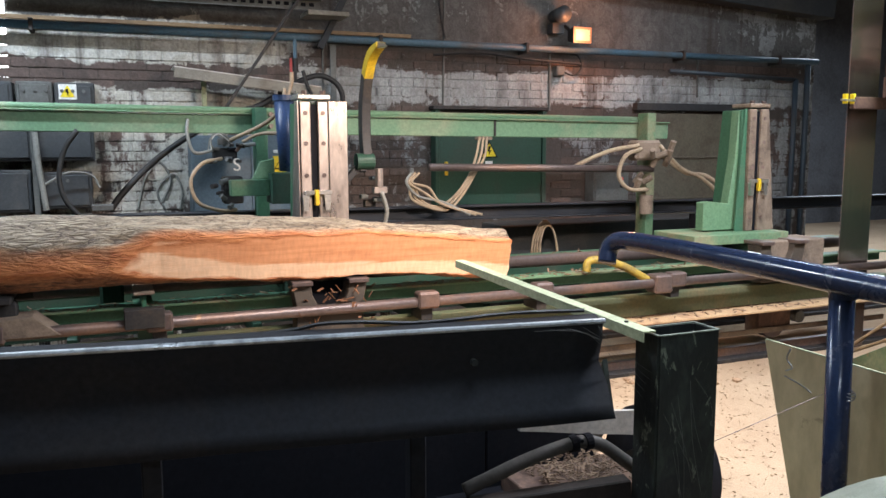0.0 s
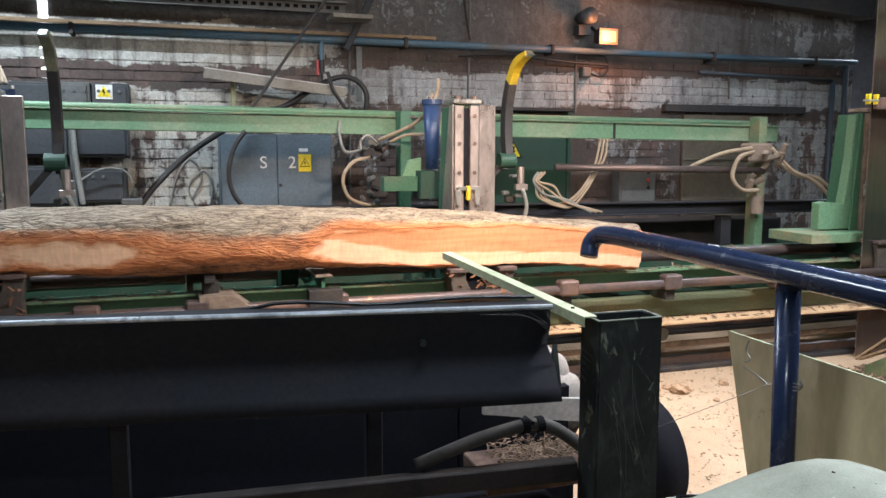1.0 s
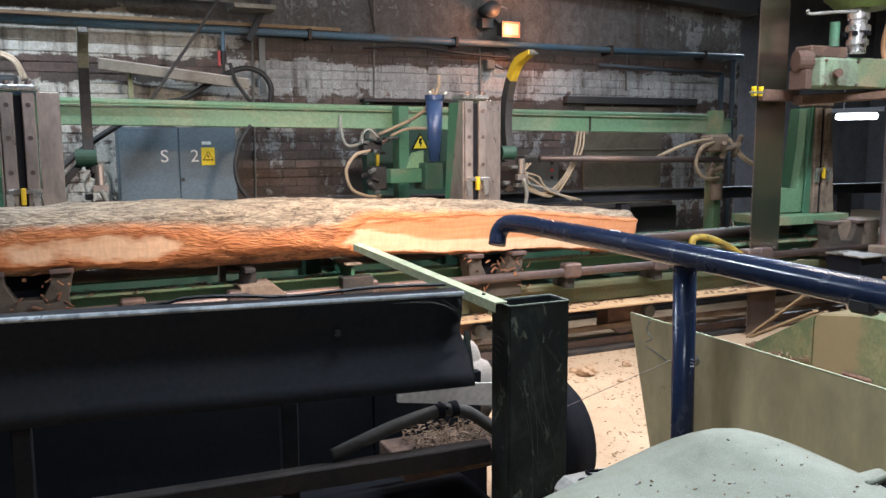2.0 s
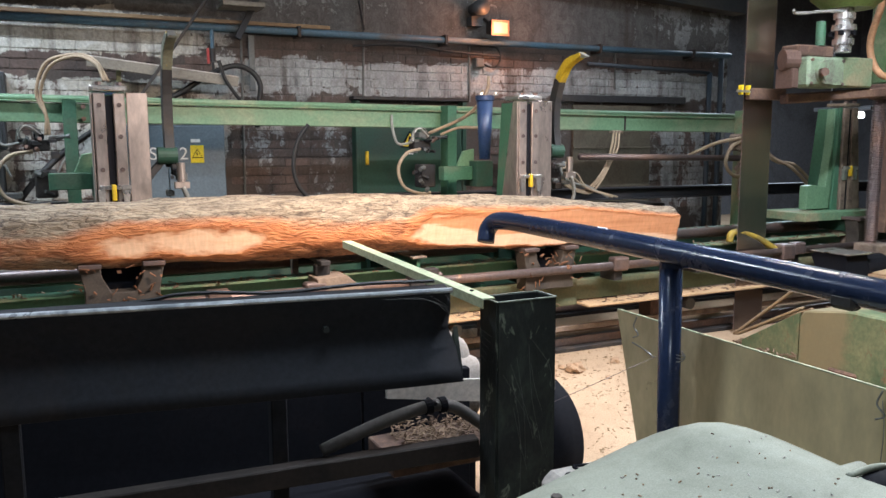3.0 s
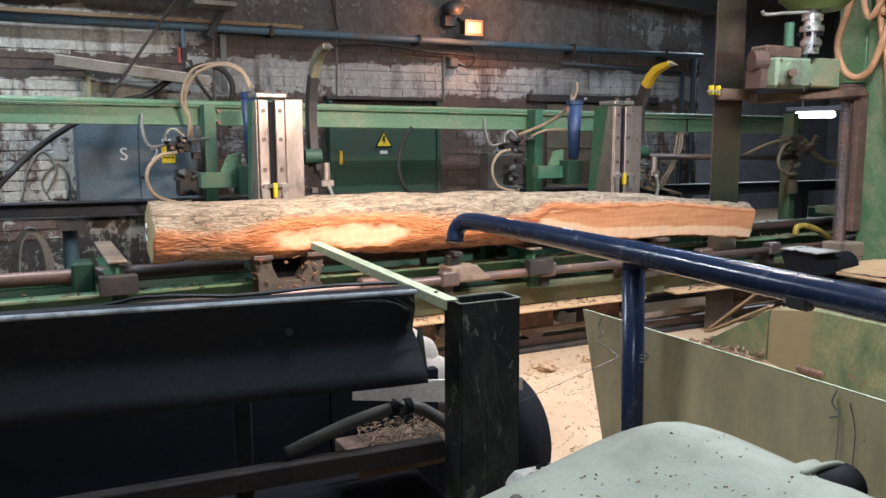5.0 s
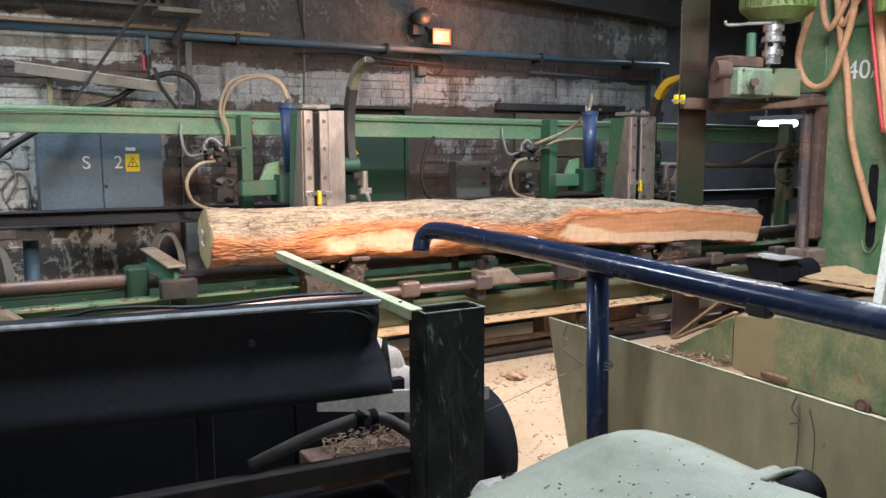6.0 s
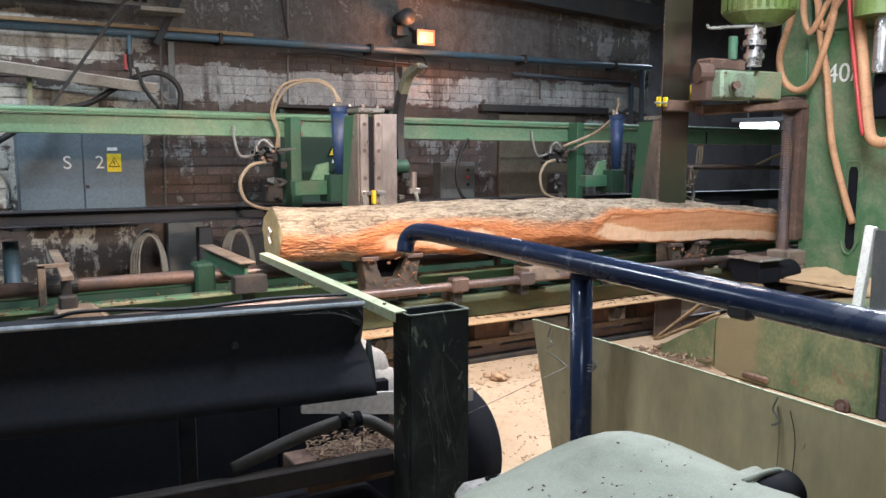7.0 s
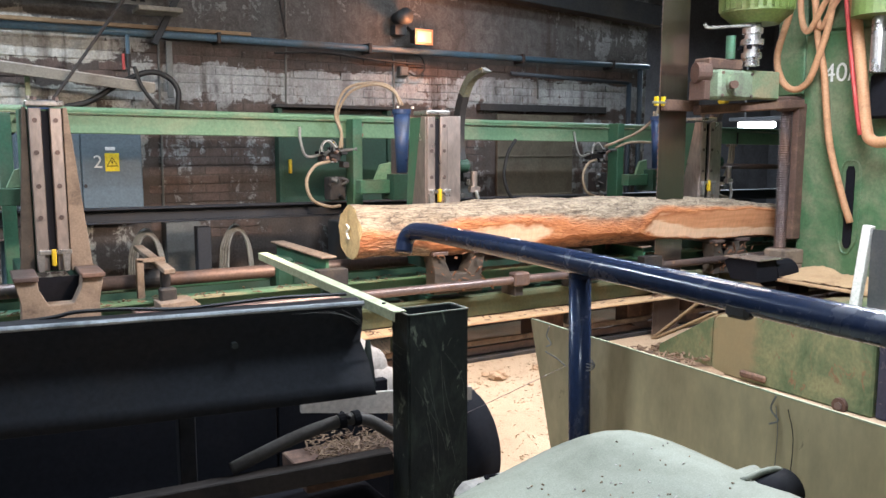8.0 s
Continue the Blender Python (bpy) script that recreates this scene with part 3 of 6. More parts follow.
for vx in (6.50, 6.66):
    part("down_pipe", rod((vx, 6.5, 0.0), (vx, 6.5, 2.36 if vx > 6.55 else 2.2), 0.028), "pipe_dark", down, smooth=True)
part("cross_pipe", rod((4.9, 6.5, 2.24), (6.5, 6.5, 2.2), 0.02), "pipe_dark", down, smooth=True)
for cx_, z0_, z1_ in ((2.565, 1.85, 2.95), (1.50, 1.0, 2.35), (3.62, 1.85, 2.36), (5.3, 2.0, 2.36)):
    solid("conduit", rod((cx_, 6.575, z0_), (cx_ + random.uniform(-0.03, 0.03), 6.575, z1_), 0.010, seg=8), "box_grey", "thin grey conduit running up the wall", "conduit", "conduits on the wall")
solid("wall_cable", tube([(2.50, 6.56, 3.4), (2.51, 6.56, 2.95), (2.53, 6.56, 2.72), (2.575, 6.55, 2.44)], 0.010), "cable_black", "thin dark cable sagging down the wall", "cable")
solid("wall_cable", tube([(2.45, 6.5, 2.30), (2.9, 6.5, 2.33), (3.4, 6.5, 2.29), (3.9, 6.5, 2.27)], 0.010), "cable_black", "thin dark cable slung below the pipe", "cable")
solid("steel_strip", box(1.56, 1.61, 6.52, 6.53, 1.90, 2.35), "box_grey", "grey steel strip hanging on the wall", "strip")

flood = thing("flood_lamp", (3.823, 6.42, 2.44), "lit orange flood lamp on the wall", "lamp")
part("housing", prism([(6.36, 2.435), (6.36, 2.58), (6.46, 2.555), (6.46, 2.46)], "x", 3.728, 3.918, 0.006), "dark_iron", flood)
part("lit_glass", box(3.75, 3.896, 6.352, 6.36, 2.458, 2.556, 0), "flood_glow", flood, "glowing orange glass")
# no real rim: a glowing plate added as the lamp's halo
part("halo_plate", box(3.731, 3.915, 6.356, 6.3595, 2.438, 2.577, 0), "flood_rim", flood, "glowing plate that paints the orange halo round the glass")
part("bracket", beam_between((3.82, 6.46, 2.51), (3.78, 6.6, 2.62), 0.02, 0.03), "dark_iron", flood)
horn = thing("wall_siren", (3.66, 6.45, 2.6), "dark round siren on the wall", "siren")
part("bell", rod((3.66, 6.40, 2.69), (3.66, 6.6, 2.69), 0.075, 0.05, 20), "box_dark", horn, smooth=True)
part("base", box(3.60, 3.72, 6.5, 6.6, 2.53, 2.62), "box_dark", horn)
jb = thing("junction_box", (3.70, 6.55, 2.15), "small grey junction box on the wall", "junction box")
part("case", box(3.66, 3.745, 6.52, 6.6, 2.16, 2.25), "box_grey", jb)
part("lid", box(3.667, 3.738, 6.512, 6.52, 2.167, 2.243), "box_grey", jb)
part("cable_loop", tube([(3.75, 6.55, 2.2), (3.85, 6.54, 2.17), (3.93, 6.54, 2.24), (3.9, 6.54, 2.34), (3.82, 6.54, 2.36)], 0.008), "cable_black", jb)

# sloping tray on a post beside the pipe
aw = thing("sloping_tray", (0.75, 6.25, 1.8), "sloping pale sheet tray on a yellow post, wet and shiny", "tray")
part("sheet", beam_between((0.33, 6.32, 2.105), (1.40, 6.32, 1.985), 0.26, 0.012), "tray_pale", aw)
part("front_lip", beam_between((0.33, 6.19, 2.065), (1.40, 6.19, 1.945), 0.012, 0.075), "tray_tan", aw)
part("post", box(0.535, 0.57, 6.37, 6.40, 1.62, 2.07), "lath_paint", aw)

# S 2 cabinet
cab = thing("electrical_cabinet", (0.87, 6.3, 0.98), "blue-grey double-door electrical cabinet with warning label", "cabinet")
part("body", box(0.435, 1.305, 6.33, 6.6, 0.98, 1.62), "cabinet_blue", cab)
for dx0, dx1, tx, word in ((0.44, 0.868, 0.762, "S"), (0.872, 1.30, 0.985, "2")):
    d = part("door", box(dx0, dx1, 6.305, 6.328, 0.99, 1.61, 0.005), "cabinet_blue", cab)
    lettering(word, 0.135, pose(tx, 6.302, 1.395, 90), "white_plain", d)
part("handle", rod((0.89, 6.29, 1.22), (0.89, 6.306, 1.22), 0.014), "dark_iron", cab)
warning_sign(1.085, 6.302, 1.395, 0.10, 0.135, cab)
part("label_strip", box(1.04, 1.11, 6.299, 6.303, 1.485, 1.51, 0), "white_plain", cab)

# green door with high-voltage sign
gd = thing("high_voltage_cupboard", (2.99, 6.5, 0.95), "dark green steel cupboard with a high voltage sign", "cupboard")
part("door", box(2.50, 3.50, 6.50, 6.598, 0.96, 1.80), "green_dark_paint", gd)
for sx in (2.46, 3.505):
    part("side_frame", box(sx, sx + 0.04, 6.49, 6.598, 0.95, 1.84), "green_dark_paint", gd)
part("lintel", box(2.44, 3.56, 6.48, 6.598, 1.845, 1.875), "dark_iron", gd, "dark dripping lintel strip")
part("handle", box(2.545, 2.57, 6.47, 6.50, 1.28, 1.40), "yellow_paint", gd)
s_ = 0.085
tri = part("warning_sign", prism([(2.97 - s_, 1.43), (2.97 + s_, 1.43), (2.97, 1.575)], "y", 6.490, 6.4985), "black_gap", gd)
s_ = 0.066
part("triangle", prism([(2.97 - s_, 1.44), (2.97 + s_, 1.44), (2.97, 1.557)], "y", 6.486, 6.4895), "yellow_plain", tri)
part("bolt_mark", prism([(2.96, 1.53), (2.985, 1.53), (2.972, 1.495), (2.99, 1.495), (2.965, 1.452), (2.968, 1.483), (2.952, 1.483)], "y", 6.483, 6.4855), "black_gap", tri)
part("label_strip", box(2.935, 3.005, 6.492, 6.4985, 1.37, 1.40, 0), "white_plain", gd)

# board on the wall and small switch box
bd = thing("wall_board", (5.27, 6.5, 0.9), "dull beige board fixed over an opening in the wall", "board")
part("panel", box(4.78, 5.76, 6.55, 6.585, 0.6, 1.84), "panel_beige", bd)
for z_ in (1.0, 1.4):
    part("batten", box(4.78, 5.76, 6.535, 6.55, z_, z_ + 0.02), "panel_beige", bd)
solid("lintel_beam", box(4.55, 6.2, 6.52, 6.598, 1.865, 1.935), "roof_dark", "dark lintel over the boarded opening", "lintel", kind="structure")
sb = thing("switch_box", (4.22, 6.45, 1.0), "grey steel switch box with buttons on the brick wall", "switch box")
part("case", box(4.03, 4.42, 6.45, 6.6, 1.0, 1.365), "box_grey", sb)
part("door", box(4.045, 4.405, 6.438, 6.45, 1.015, 1.35), "box_grey", sb)
for i in range(3):
    part("button", rod((4.33, 6.425, 1.29 - i * 0.07), (4.33, 6.44, 1.29 - i * 0.07), 0.016), ("dark_iron", "hose_red", "dark_iron")[i], sb)

# switchgear on the left
sg = thing("switchgear", (-0.8, 6.35, 0.9), "bank of dark switchgear boxes on a frame", "switchgear")
for bx0, bx1, bz0, bz1, mm in ((-1.35, -0.72, 1.80, 1.985, "box_dark"), (-0.70, -0.47, 1.78, 1.99, "box_grey"), (-0.46, -0.20, 1.78, 1.985, "box_dark"), (-1.4, -0.62, 1.44, 1.74, "box_dark"), (-0.60, -0.22, 1.44, 1.74, "box_dark"), (-1.4, -0.64, 1.08, 1.38, "box_dark"), (-0.60, -0.25, 1.10, 1.36, "box_dark")):
    q = part("box", box(bx0, bx1, 6.36, 6.6, bz0, bz1, 0.008), mm, sg)
    part("lid", box(bx0 + 0.02, bx1 - 0.02, 6.345, 6.36, bz0 + 0.02, bz1 - 0.02, 0.006), mm, q)
    for i in range(3):
        part("knob", rod((bx0 + 0.05 + i * 0.07, 6.33, bz1 - 0.06), (bx0 + 0.05 + i * 0.07, 6.346, bz1 - 0.06), 0.012, seg=10), "box_grey", q)
warning_sign(-0.373, 6.342, 1.92, 0.115, 0.105, sg)
part("upright", box(-0.625, -0.585, 6.30, 6.34, 0.9, 1.75), "box_grey", sg)
part("cable_run", tube([(-0.6, 6.3, 1.75), (-0.58, 6.28, 1.4), (-0.55, 6.28, 1.1)], 0.02), "hose_grey", sg)
part("cable_run", tube([(-0.55, 6.28, 1.28), (-0.4, 6.26, 1.36), (-0.25, 6.26, 1.34), (-0.2, 6.26, 1.25)], 0.008), "hose_grey", sg)
part("blue_lamp", rod((-1.0, 6.33, 1.90), (-1.0, 6.36, 1.90), 0.02), "cylinder_blue", sg)
win = thing("window_1", (-1.0, 6.5, 2.1), "narrow lit gap beside the eaves", "window", kind="structure")
part("lit_gap", box(-0.815, -0.755, 6.592, 6.598, 2.03, 2.62, 0), "tube_glow", win)

# long cables before the wall
solid("heavy_cable", tube([(-0.14, 5.95, 1.11), (-0.03, 6.0, 1.25), (0.18, 6.1, 1.45), (0.44, 6.15, 1.63), (0.72, 6.25, 1.78), (0.95, 6.3, 1.845), (1.19, 6.3, 1.998), (1.387, 6.3, 2.077), (1.526, 6.3, 2.04), (1.593, 6.3, 1.94), (1.582, 6.3, 1.80), (1.56, 6.3, 1.6)], 0.022), "cable_black", "heavy black cable looped up the wall", "cable", smooth=True)
solid("heavy_cable", tube([(1.25, 6.15, 2.1), (1.3, 6.15, 1.95), (1.42, 6.15, 1.78)], 0.014), "cable_black", "short black hanging cable", "cable", smooth=True)
solid("thin_cable", tube([(0.05, 6.585, 1.05), (0.12, 6.585, 1.3), (0.22, 6.585, 1.42), (0.30, 6.585, 1.28), (0.22, 6.585, 1.1)], 0.009), "hose_grey", "loops of thin grey cable on the wall", "cable", smooth=True)
solid("thin_cable", tube([(0.25, 6.585, 1.05), (0.2, 6.585, 1.2), (0.32, 6.585, 1.33), (0.38, 6.585, 1.2), (0.36, 6.585, 1.05)], 0.008), "hose_grey", "loops of thin grey cable on the wall", "cable", smooth=True)

# static dark girder behind the carriage, on stanchions, with hose coils
gir = thing("girder", (3.0, 5.75, 0.0), "long dark steel girder on stanchions", "girder")
for zz, hh, yy in ((1.095, 0.012, 0.07), (1.0, 0.012, 0.07)):
    part("flange", beam_between((-6, 5.74, zz + 0.045), (12, 5.74, zz - 0.10), yy * 2, hh), "girder_paint", gir)
part("web", beam_between((-6, 5.74, 1.0935), (12, 5.74, 0.9485), 0.012, 0.084, 0), "girder_paint", gir)
for sx in (-3.4, -0.95, 1.55, 4.6, 7.5, 10.5):
    part("stanchion", box(sx, sx + 0.1, 5.69, 5.79, 0, 0.93), "girder_paint", gir)
part("clamp", box(-0.25, -0.12, 5.66, 5.8, 1.13, 1.165), "box_grey", gir)
for k, (cx_, mm) in enumerate(((0.10, "hose_grey"), (1.23, "hose_grey"), (1.89, "hose_grey"), (-0.7, "cable_black"), (3.2, "hose_tan"))):
    coil = thing("hose_coil", (cx_, 5.95, 0.5), "loops of hose hung below the girder", "hose", "hose coils below the girder")
    for j in range(4):
        w_ = 0.085 + 0.014 * j
        part("loop", tube([(cx_ - w_, 5.83 + 0.02 * j, 0.0), (cx_ - w_, 5.83 + 0.02 * j, 0.62), (cx_ - w_ * 0.7, 5.83 + 0.02 * j, 0.82), (cx_, 5.83 + 0.02 * j, 0.88 + 0.012 * j), (cx_ + w_ * 0.7, 5.83 + 0.02 * j, 0.80), (cx_ + w_, 5.83 + 0.02 * j, 0.58), (cx_ + w_ * 1.1, 5.83 + 0.02 * j, 0.0)], 0.010, 6, 5), mm, coil, smooth=True)
solid("gas_bottle", rod((0.35, 6.1, 0.0), (0.35, 6.1, 0.86), 0.06, 0.05), "pipe_blue", "dull blue cylinder standing at the wall", "bottle", smooth=True)
solid("air_duct", box(1.48, 1.75, 6.4, 6.6, 0.0, 0.905), "box_grey", "pale grey upright duct low on the wall", "duct")
solid("low_duct", box(2.9, 5.6, 6.1, 6.5, 0.0, 0.86, 0.01), "box_dark", "long dark steel duct low along the wall", "duct")

# tube lamp far behind the saw
far = thing("wall_tube_lamp", (11.0, 8.55, 1.75), "lit fluorescent tube on the far wall", "lamp")
part("tube", rod((11.0, 8.68, 1.85), (11.0, 8.02, 1.84), 0.05, seg=12), "tube_glow", far)
part("housing", box(10.95, 11.1, 7.85, 8.85, 1.91, 1.97), "roof_dark", far)
part("bracket", rod((11.02, 8.58, 1.97), (11.02, 8.58, 4.6), 0.02), "dark_iron", far)

# rails under the carriage
for ry in (4.50, 5.45):
    tr = thing("carriage_rail", (3.0, ry, 0.0), "dark steel carriage rail on the sawdust floor", "rail", "carriage rails", "structure")
    part("foot", box(-8, 11, ry - 0.09, ry + 0.09, 0.0, 0.03), "dark_iron", tr)
    part("head", box(-8, 11, ry - 0.025, ry + 0.025, 0.031, 0.09), "rod_steel", tr)

# ---- log carriage (places as at 4.5 s) ----
CX, CY = 2.5, 4.8
car = thing("log_carriage", (CX, CY, 0.09), "green sawmill carriage with steel knees, hoses and rods", "carriage")
X0, X1 = -4.6, 8.3
beam = part("top_beam", beam_between((X0, 5.70, 1.726), (7.13, 5.70, 1.605), 0.12, 0.124), "green_beam_paint", car)
part("top_pipe", rod((X0, 5.65, 1.816), (6.98, 5.65, 1.698), 0.023), "green_beam_paint", beam, smooth=True)
part("beam_lip", beam_between((X0, 5.625, 1.796), (7.13, 5.625, 1.675), 0.03, 0.012), "green_dusty", beam)
part("joint_plate", box(5.50, 5.52, 5.628, 5.639, 1.565, 1.69), "dark_iron", beam)
for bx, mm in ((-1.40, "green_paint"), (1.0, "green_paint"), (3.72, "green_paint"), (6.86, "green_dusty"), (-4.1, "green_paint")):
    p_ = part("beam_post", box(bx - 0.04, bx + 0.04, 5.50, 5.635, 0.62, 1.75), mm, car)
    for zz in (1.70, 1.62):
        part("bolt", rod((bx + 0.085, 5.605, zz + 0.01), (bx + 0.085, 5.64, zz + 0.01), 0.016, seg=6), "rod_steel", p_)

# lower frame
part("front_girder", box(X0, X1, 4.42, 4.50, 0.36, 0.50), "olive_paint", car)
part("middle_channel", box(X0, X1, 4.50, 4.58, 0.60, 0.675), "green_paint", car)
part("middle_channel_lip", box(X0, X1, 4.44, 4.498, 0.665, 0.677, 0), "green_dusty", car)
part("rear_channel", box(X0, X1, 4.90, 4.98, 0.66, 0.745), "green_paint", car)
part("rear_channel_lip", box(X0, X1, 4.83, 4.898, 0.735, 0.747, 0), "green_dusty", car)
part("rear_girder", box(X0, X1, 5.48, 5.62, 0.30, 0.62), "green_dark_paint", car)
part("sawdust_plank", box(X0, 3.85, 4.26, 4.43, 0.335, 0.352), "sawdust_board", car, "plank covered in sawdust")
part("sawdust_plank", box(4.15, X1, 4.26, 4.43, 0.335, 0.352), "sawdust_board", car, "plank covered in sawdust")
part("splice_plate", box(3.85, 4.15, 4.40, 4.418, 0.33, 0.52), "olive_paint", car)
part("front_rod", rod((X0, 4.28, 0.63), (X1, 4.28, 0.60), 0.030), "rod_steel", car, smooth=True)
part("back_rod", rod((X0, 4.74, 0.76), (X1, 4.74, 0.72), 0.042), "rod_steel", car, smooth=True)
for kx in (-1.9, -0.9, 1.6, 2.15, 2.9, 4.35, 5.1, 6.1):
    c_ = part("rod_clamp", box(kx, kx + 0.13, 4.235, 4.325, 0.575, 0.67, 0.012), "rod_steel", car)
    part("bracket", box(kx + 0.03, kx + 0.1, 4.28, 4.45, 0.50, 0.60), "dark_iron", c_)
for kx in (-2.2, 0.1, 2.75, 5.0):
    part("rod_bearing", box(kx - 0.06, kx + 0.06, 4.66, 4.82, 0.60, 0.83, 0.015), "green_dark_paint", car)
for kx in (-3.6, -1.2, 0.95, 2.05, 3.0, 3.6, 5.0, 7.2):
    w_ = part("wheel_box", box(kx - 0.15, kx + 0.15, 4.44, 4.58, 0.14, 0.358), ("rust", "olive_paint")[int(kx * 10) % 2], car)
    part("wheel", rod((kx, 4.45, 0.205), (kx, 4.55, 0.205), 0.115, seg=24), "rod_steel", w_)
    part("axle_cap", rod((kx + 0.2, 4.40, 0.24), (kx + 0.2, 4.46, 0.24), 0.045, seg=14), "box_grey", w_)
part("lower_bar", box(X0, X1, 4.425, 4.44, 0.14, 0.18), "dusty_iron", car)
for i in range(26):
    kx = X0 + 0.4 + i * 0.48
    part("cross_tie", box(kx, kx + 0.05, 4.585, 5.475, 0.42, 0.50), "green_dark_paint", car)

def flat_arm(spine, widths, y0, y1):
    """A flat bar whose width follows a bent line in the yz plane."""
    fine, wide = [], []
    n = len(spine)
    for k in range(n - 1):
        a, b, c, d = spine[max(k - 1, 0)], spine[k], spine[k + 1], spine[min(k + 2, n - 1)]
        for s in (0.0, 0.33, 0.67):
            fine.append(0.5 * (2 * b + (c - a) * s + (2 * a - 5 * b + 4 * c - d) * s * s + (3 * b - a - 3 * c + d) * s ** 3))
            wide.append(widths[k] + (widths[k + 1] - widths[k]) * s)
    spine, widths = fine + [spine[-1]], wide + [widths[-1]]
    left, right = [], []
    for k, p in enumerate(spine):
        d = (spine[min(k + 1, len(spine) - 1)] - spine[max(k - 1, 0)]).normalized()
        s = Vector((-d.y, d.x)) * widths[k] / 2
        left.append(tuple(p + s))
        right.append(tuple(p - s))
    return prism(left + right[::-1], "x", y0, y1, 0.003)


KNEES = (-1.24, 1.180, 3.855, 7.1)


def knee(xc, index, bz):
    """Headblock: tapered casting, two bolted steel wear plates, dog in the slot, cap, bunk below."""
    last = index == 3
    yb = 4.60
    kn = part("knee", prism([(yb + 0.02, 0.86), (yb + 0.02, 1.74), (yb + 0.22, 1.74), (yb + 0.30, 0.95), (yb + 0.30, 0.86)], "x", xc - (0.125 if index in (0, 3) else 0.086), xc + 0.08, 0.004), "green_paint", car, "steel headblock knee with bolted wear plates")
    # flared cheeks
    if index in (1, 2):
        part("cheek", prism([(yb - 0.018, 1.745), (yb + 0.045, 1.745), (yb + 0.235, 0.865), (yb - 0.018, 0.865)], "x", xc - 0.096, xc - 0.0865, 0.003), "steel_plate", kn)
    else:
        part("cheek", prism([(xc - 0.11, 1.75), (xc - 0.088, 1.75), (xc - 0.088, 0.86), (xc - 0.165, 0.86)], "y", yb, yb + 0.019, 0.003), "green_paint" if index == 3 else "bunk_paint", kn)
    if index in (1, 2):
        part("cheek", box(xc + 0.09, xc + 0.20, yb + 0.005, yb + 0.035, 0.86, 1.75, 0.003), "steel_plate", kn)
    else:
        part("cheek", prism([(xc + 0.088, 1.75), (xc + 0.11, 1.75), (xc + 0.20, 0.86), (xc + 0.088, 0.86)], "y", yb + 0.0, yb + 0.10, 0.003), "dusty_iron", kn)
    part("slot", box(xc - 0.018, xc + 0.018, yb - 0.004, yb + 0.017, 0.87, 1.73, 0), "black_gap", kn)
    for a0, a1 in ((-0.082, -0.020), (0.020, 0.080)):
        pl = part("wear_plate", box(xc + a0, xc + a1, yb - 0.022, yb + 0.018, 0.87, 1.745, 0.005), "dusty_iron" if last else "steel_plate", kn)
        for zz in (0.97, 1.16, 1.33, 1.51, 1.68):
            part("plate_bolt", rod((xc + (a0 + a1) / 2, yb - 0.027, zz), (xc + (a0 + a1) / 2, yb - 0.02, zz), 0.013, seg=8), "rod_steel", kn)
    part("cap", box(xc - 0.095, xc + 0.095, yb - 0.03, yb + 0.16, 1.755, 1.785, 0.006), "steel_bright" if not last else "dusty_iron", kn)
    for sx in (-0.05, 0.055):
        part("cap_nut", rod((xc + sx, yb, 1.785), (xc + sx, yb, 1.805), 0.018, seg=6), "rod_steel", kn)
    dz = 0.93 if index == 0 else 1.19
    part("dog_block", box(xc - 0.07, xc + 0.09, yb - 0.05, yb - 0.022, dz + 0.03, dz + 0.055), "steel_bright", kn)
    for sx in (-0.065, 0.06):
        part("dog_leg", prism([(xc + sx - 0.018, dz + 0.03), (xc + sx + 0.022, dz + 0.03), (xc + sx + 0.015, dz - 0.06), (xc + sx - 0.01, dz - 0.06)], "y", yb - 0.05, yb - 0.022), "steel_bright", kn)
    part("dog_tooth", box(xc - 0.012, xc + 0.012, yb - 0.06, yb - 0.03, dz - 0.03, dz + 0.06), "yellow_paint", kn)
    # bunk: U-shaped saddle and long slide
    bk = part("bunk", prism([(xc - 0.21, bz), (xc - 0.105, bz), (xc - 0.10, bz - 0.05), (xc - 0.06, bz - 0.13), (xc + 0.06, bz - 0.13), (xc + 0.10, bz - 0.05), (xc + 0.105, bz), (xc + 0.21, bz), (xc + 0.185, bz - 0.12), (xc + 0.19, bz - 0.26), (xc - 0.19, bz - 0.26), (xc - 0.185, bz - 0.12)], "y", 4.30, 4.42, 0.004), "dusty_iron" if index == 0 else "bunk_paint", car)
    # near-black sheet across the saddle's U paints the shaded hole under the log
    part("bunk_shade", box(xc - 0.105, xc + 0.105, 4.425, 4.44, bz - 0.14, bz - 0.002, 0), "black_gap", bk)
    part("bunk_pad", box(xc - 0.215, xc - 0.10, 4.27, 4.59, bz + 0.003, bz + 0.028), "rod_steel", bk)
    part("bunk_pad", box(xc + 0.10, xc + 0.215, 4.27, 4.59, bz + 0.003, bz + 0.028), "rod_steel", bk)
    for sx in (-0.17, 0.12):
        part("slide", box(xc + sx, xc + sx + 0.05, 4.425, 5.36, bz - 0.10, bz - 0.004), "green_dark_paint", bk)
    return kn


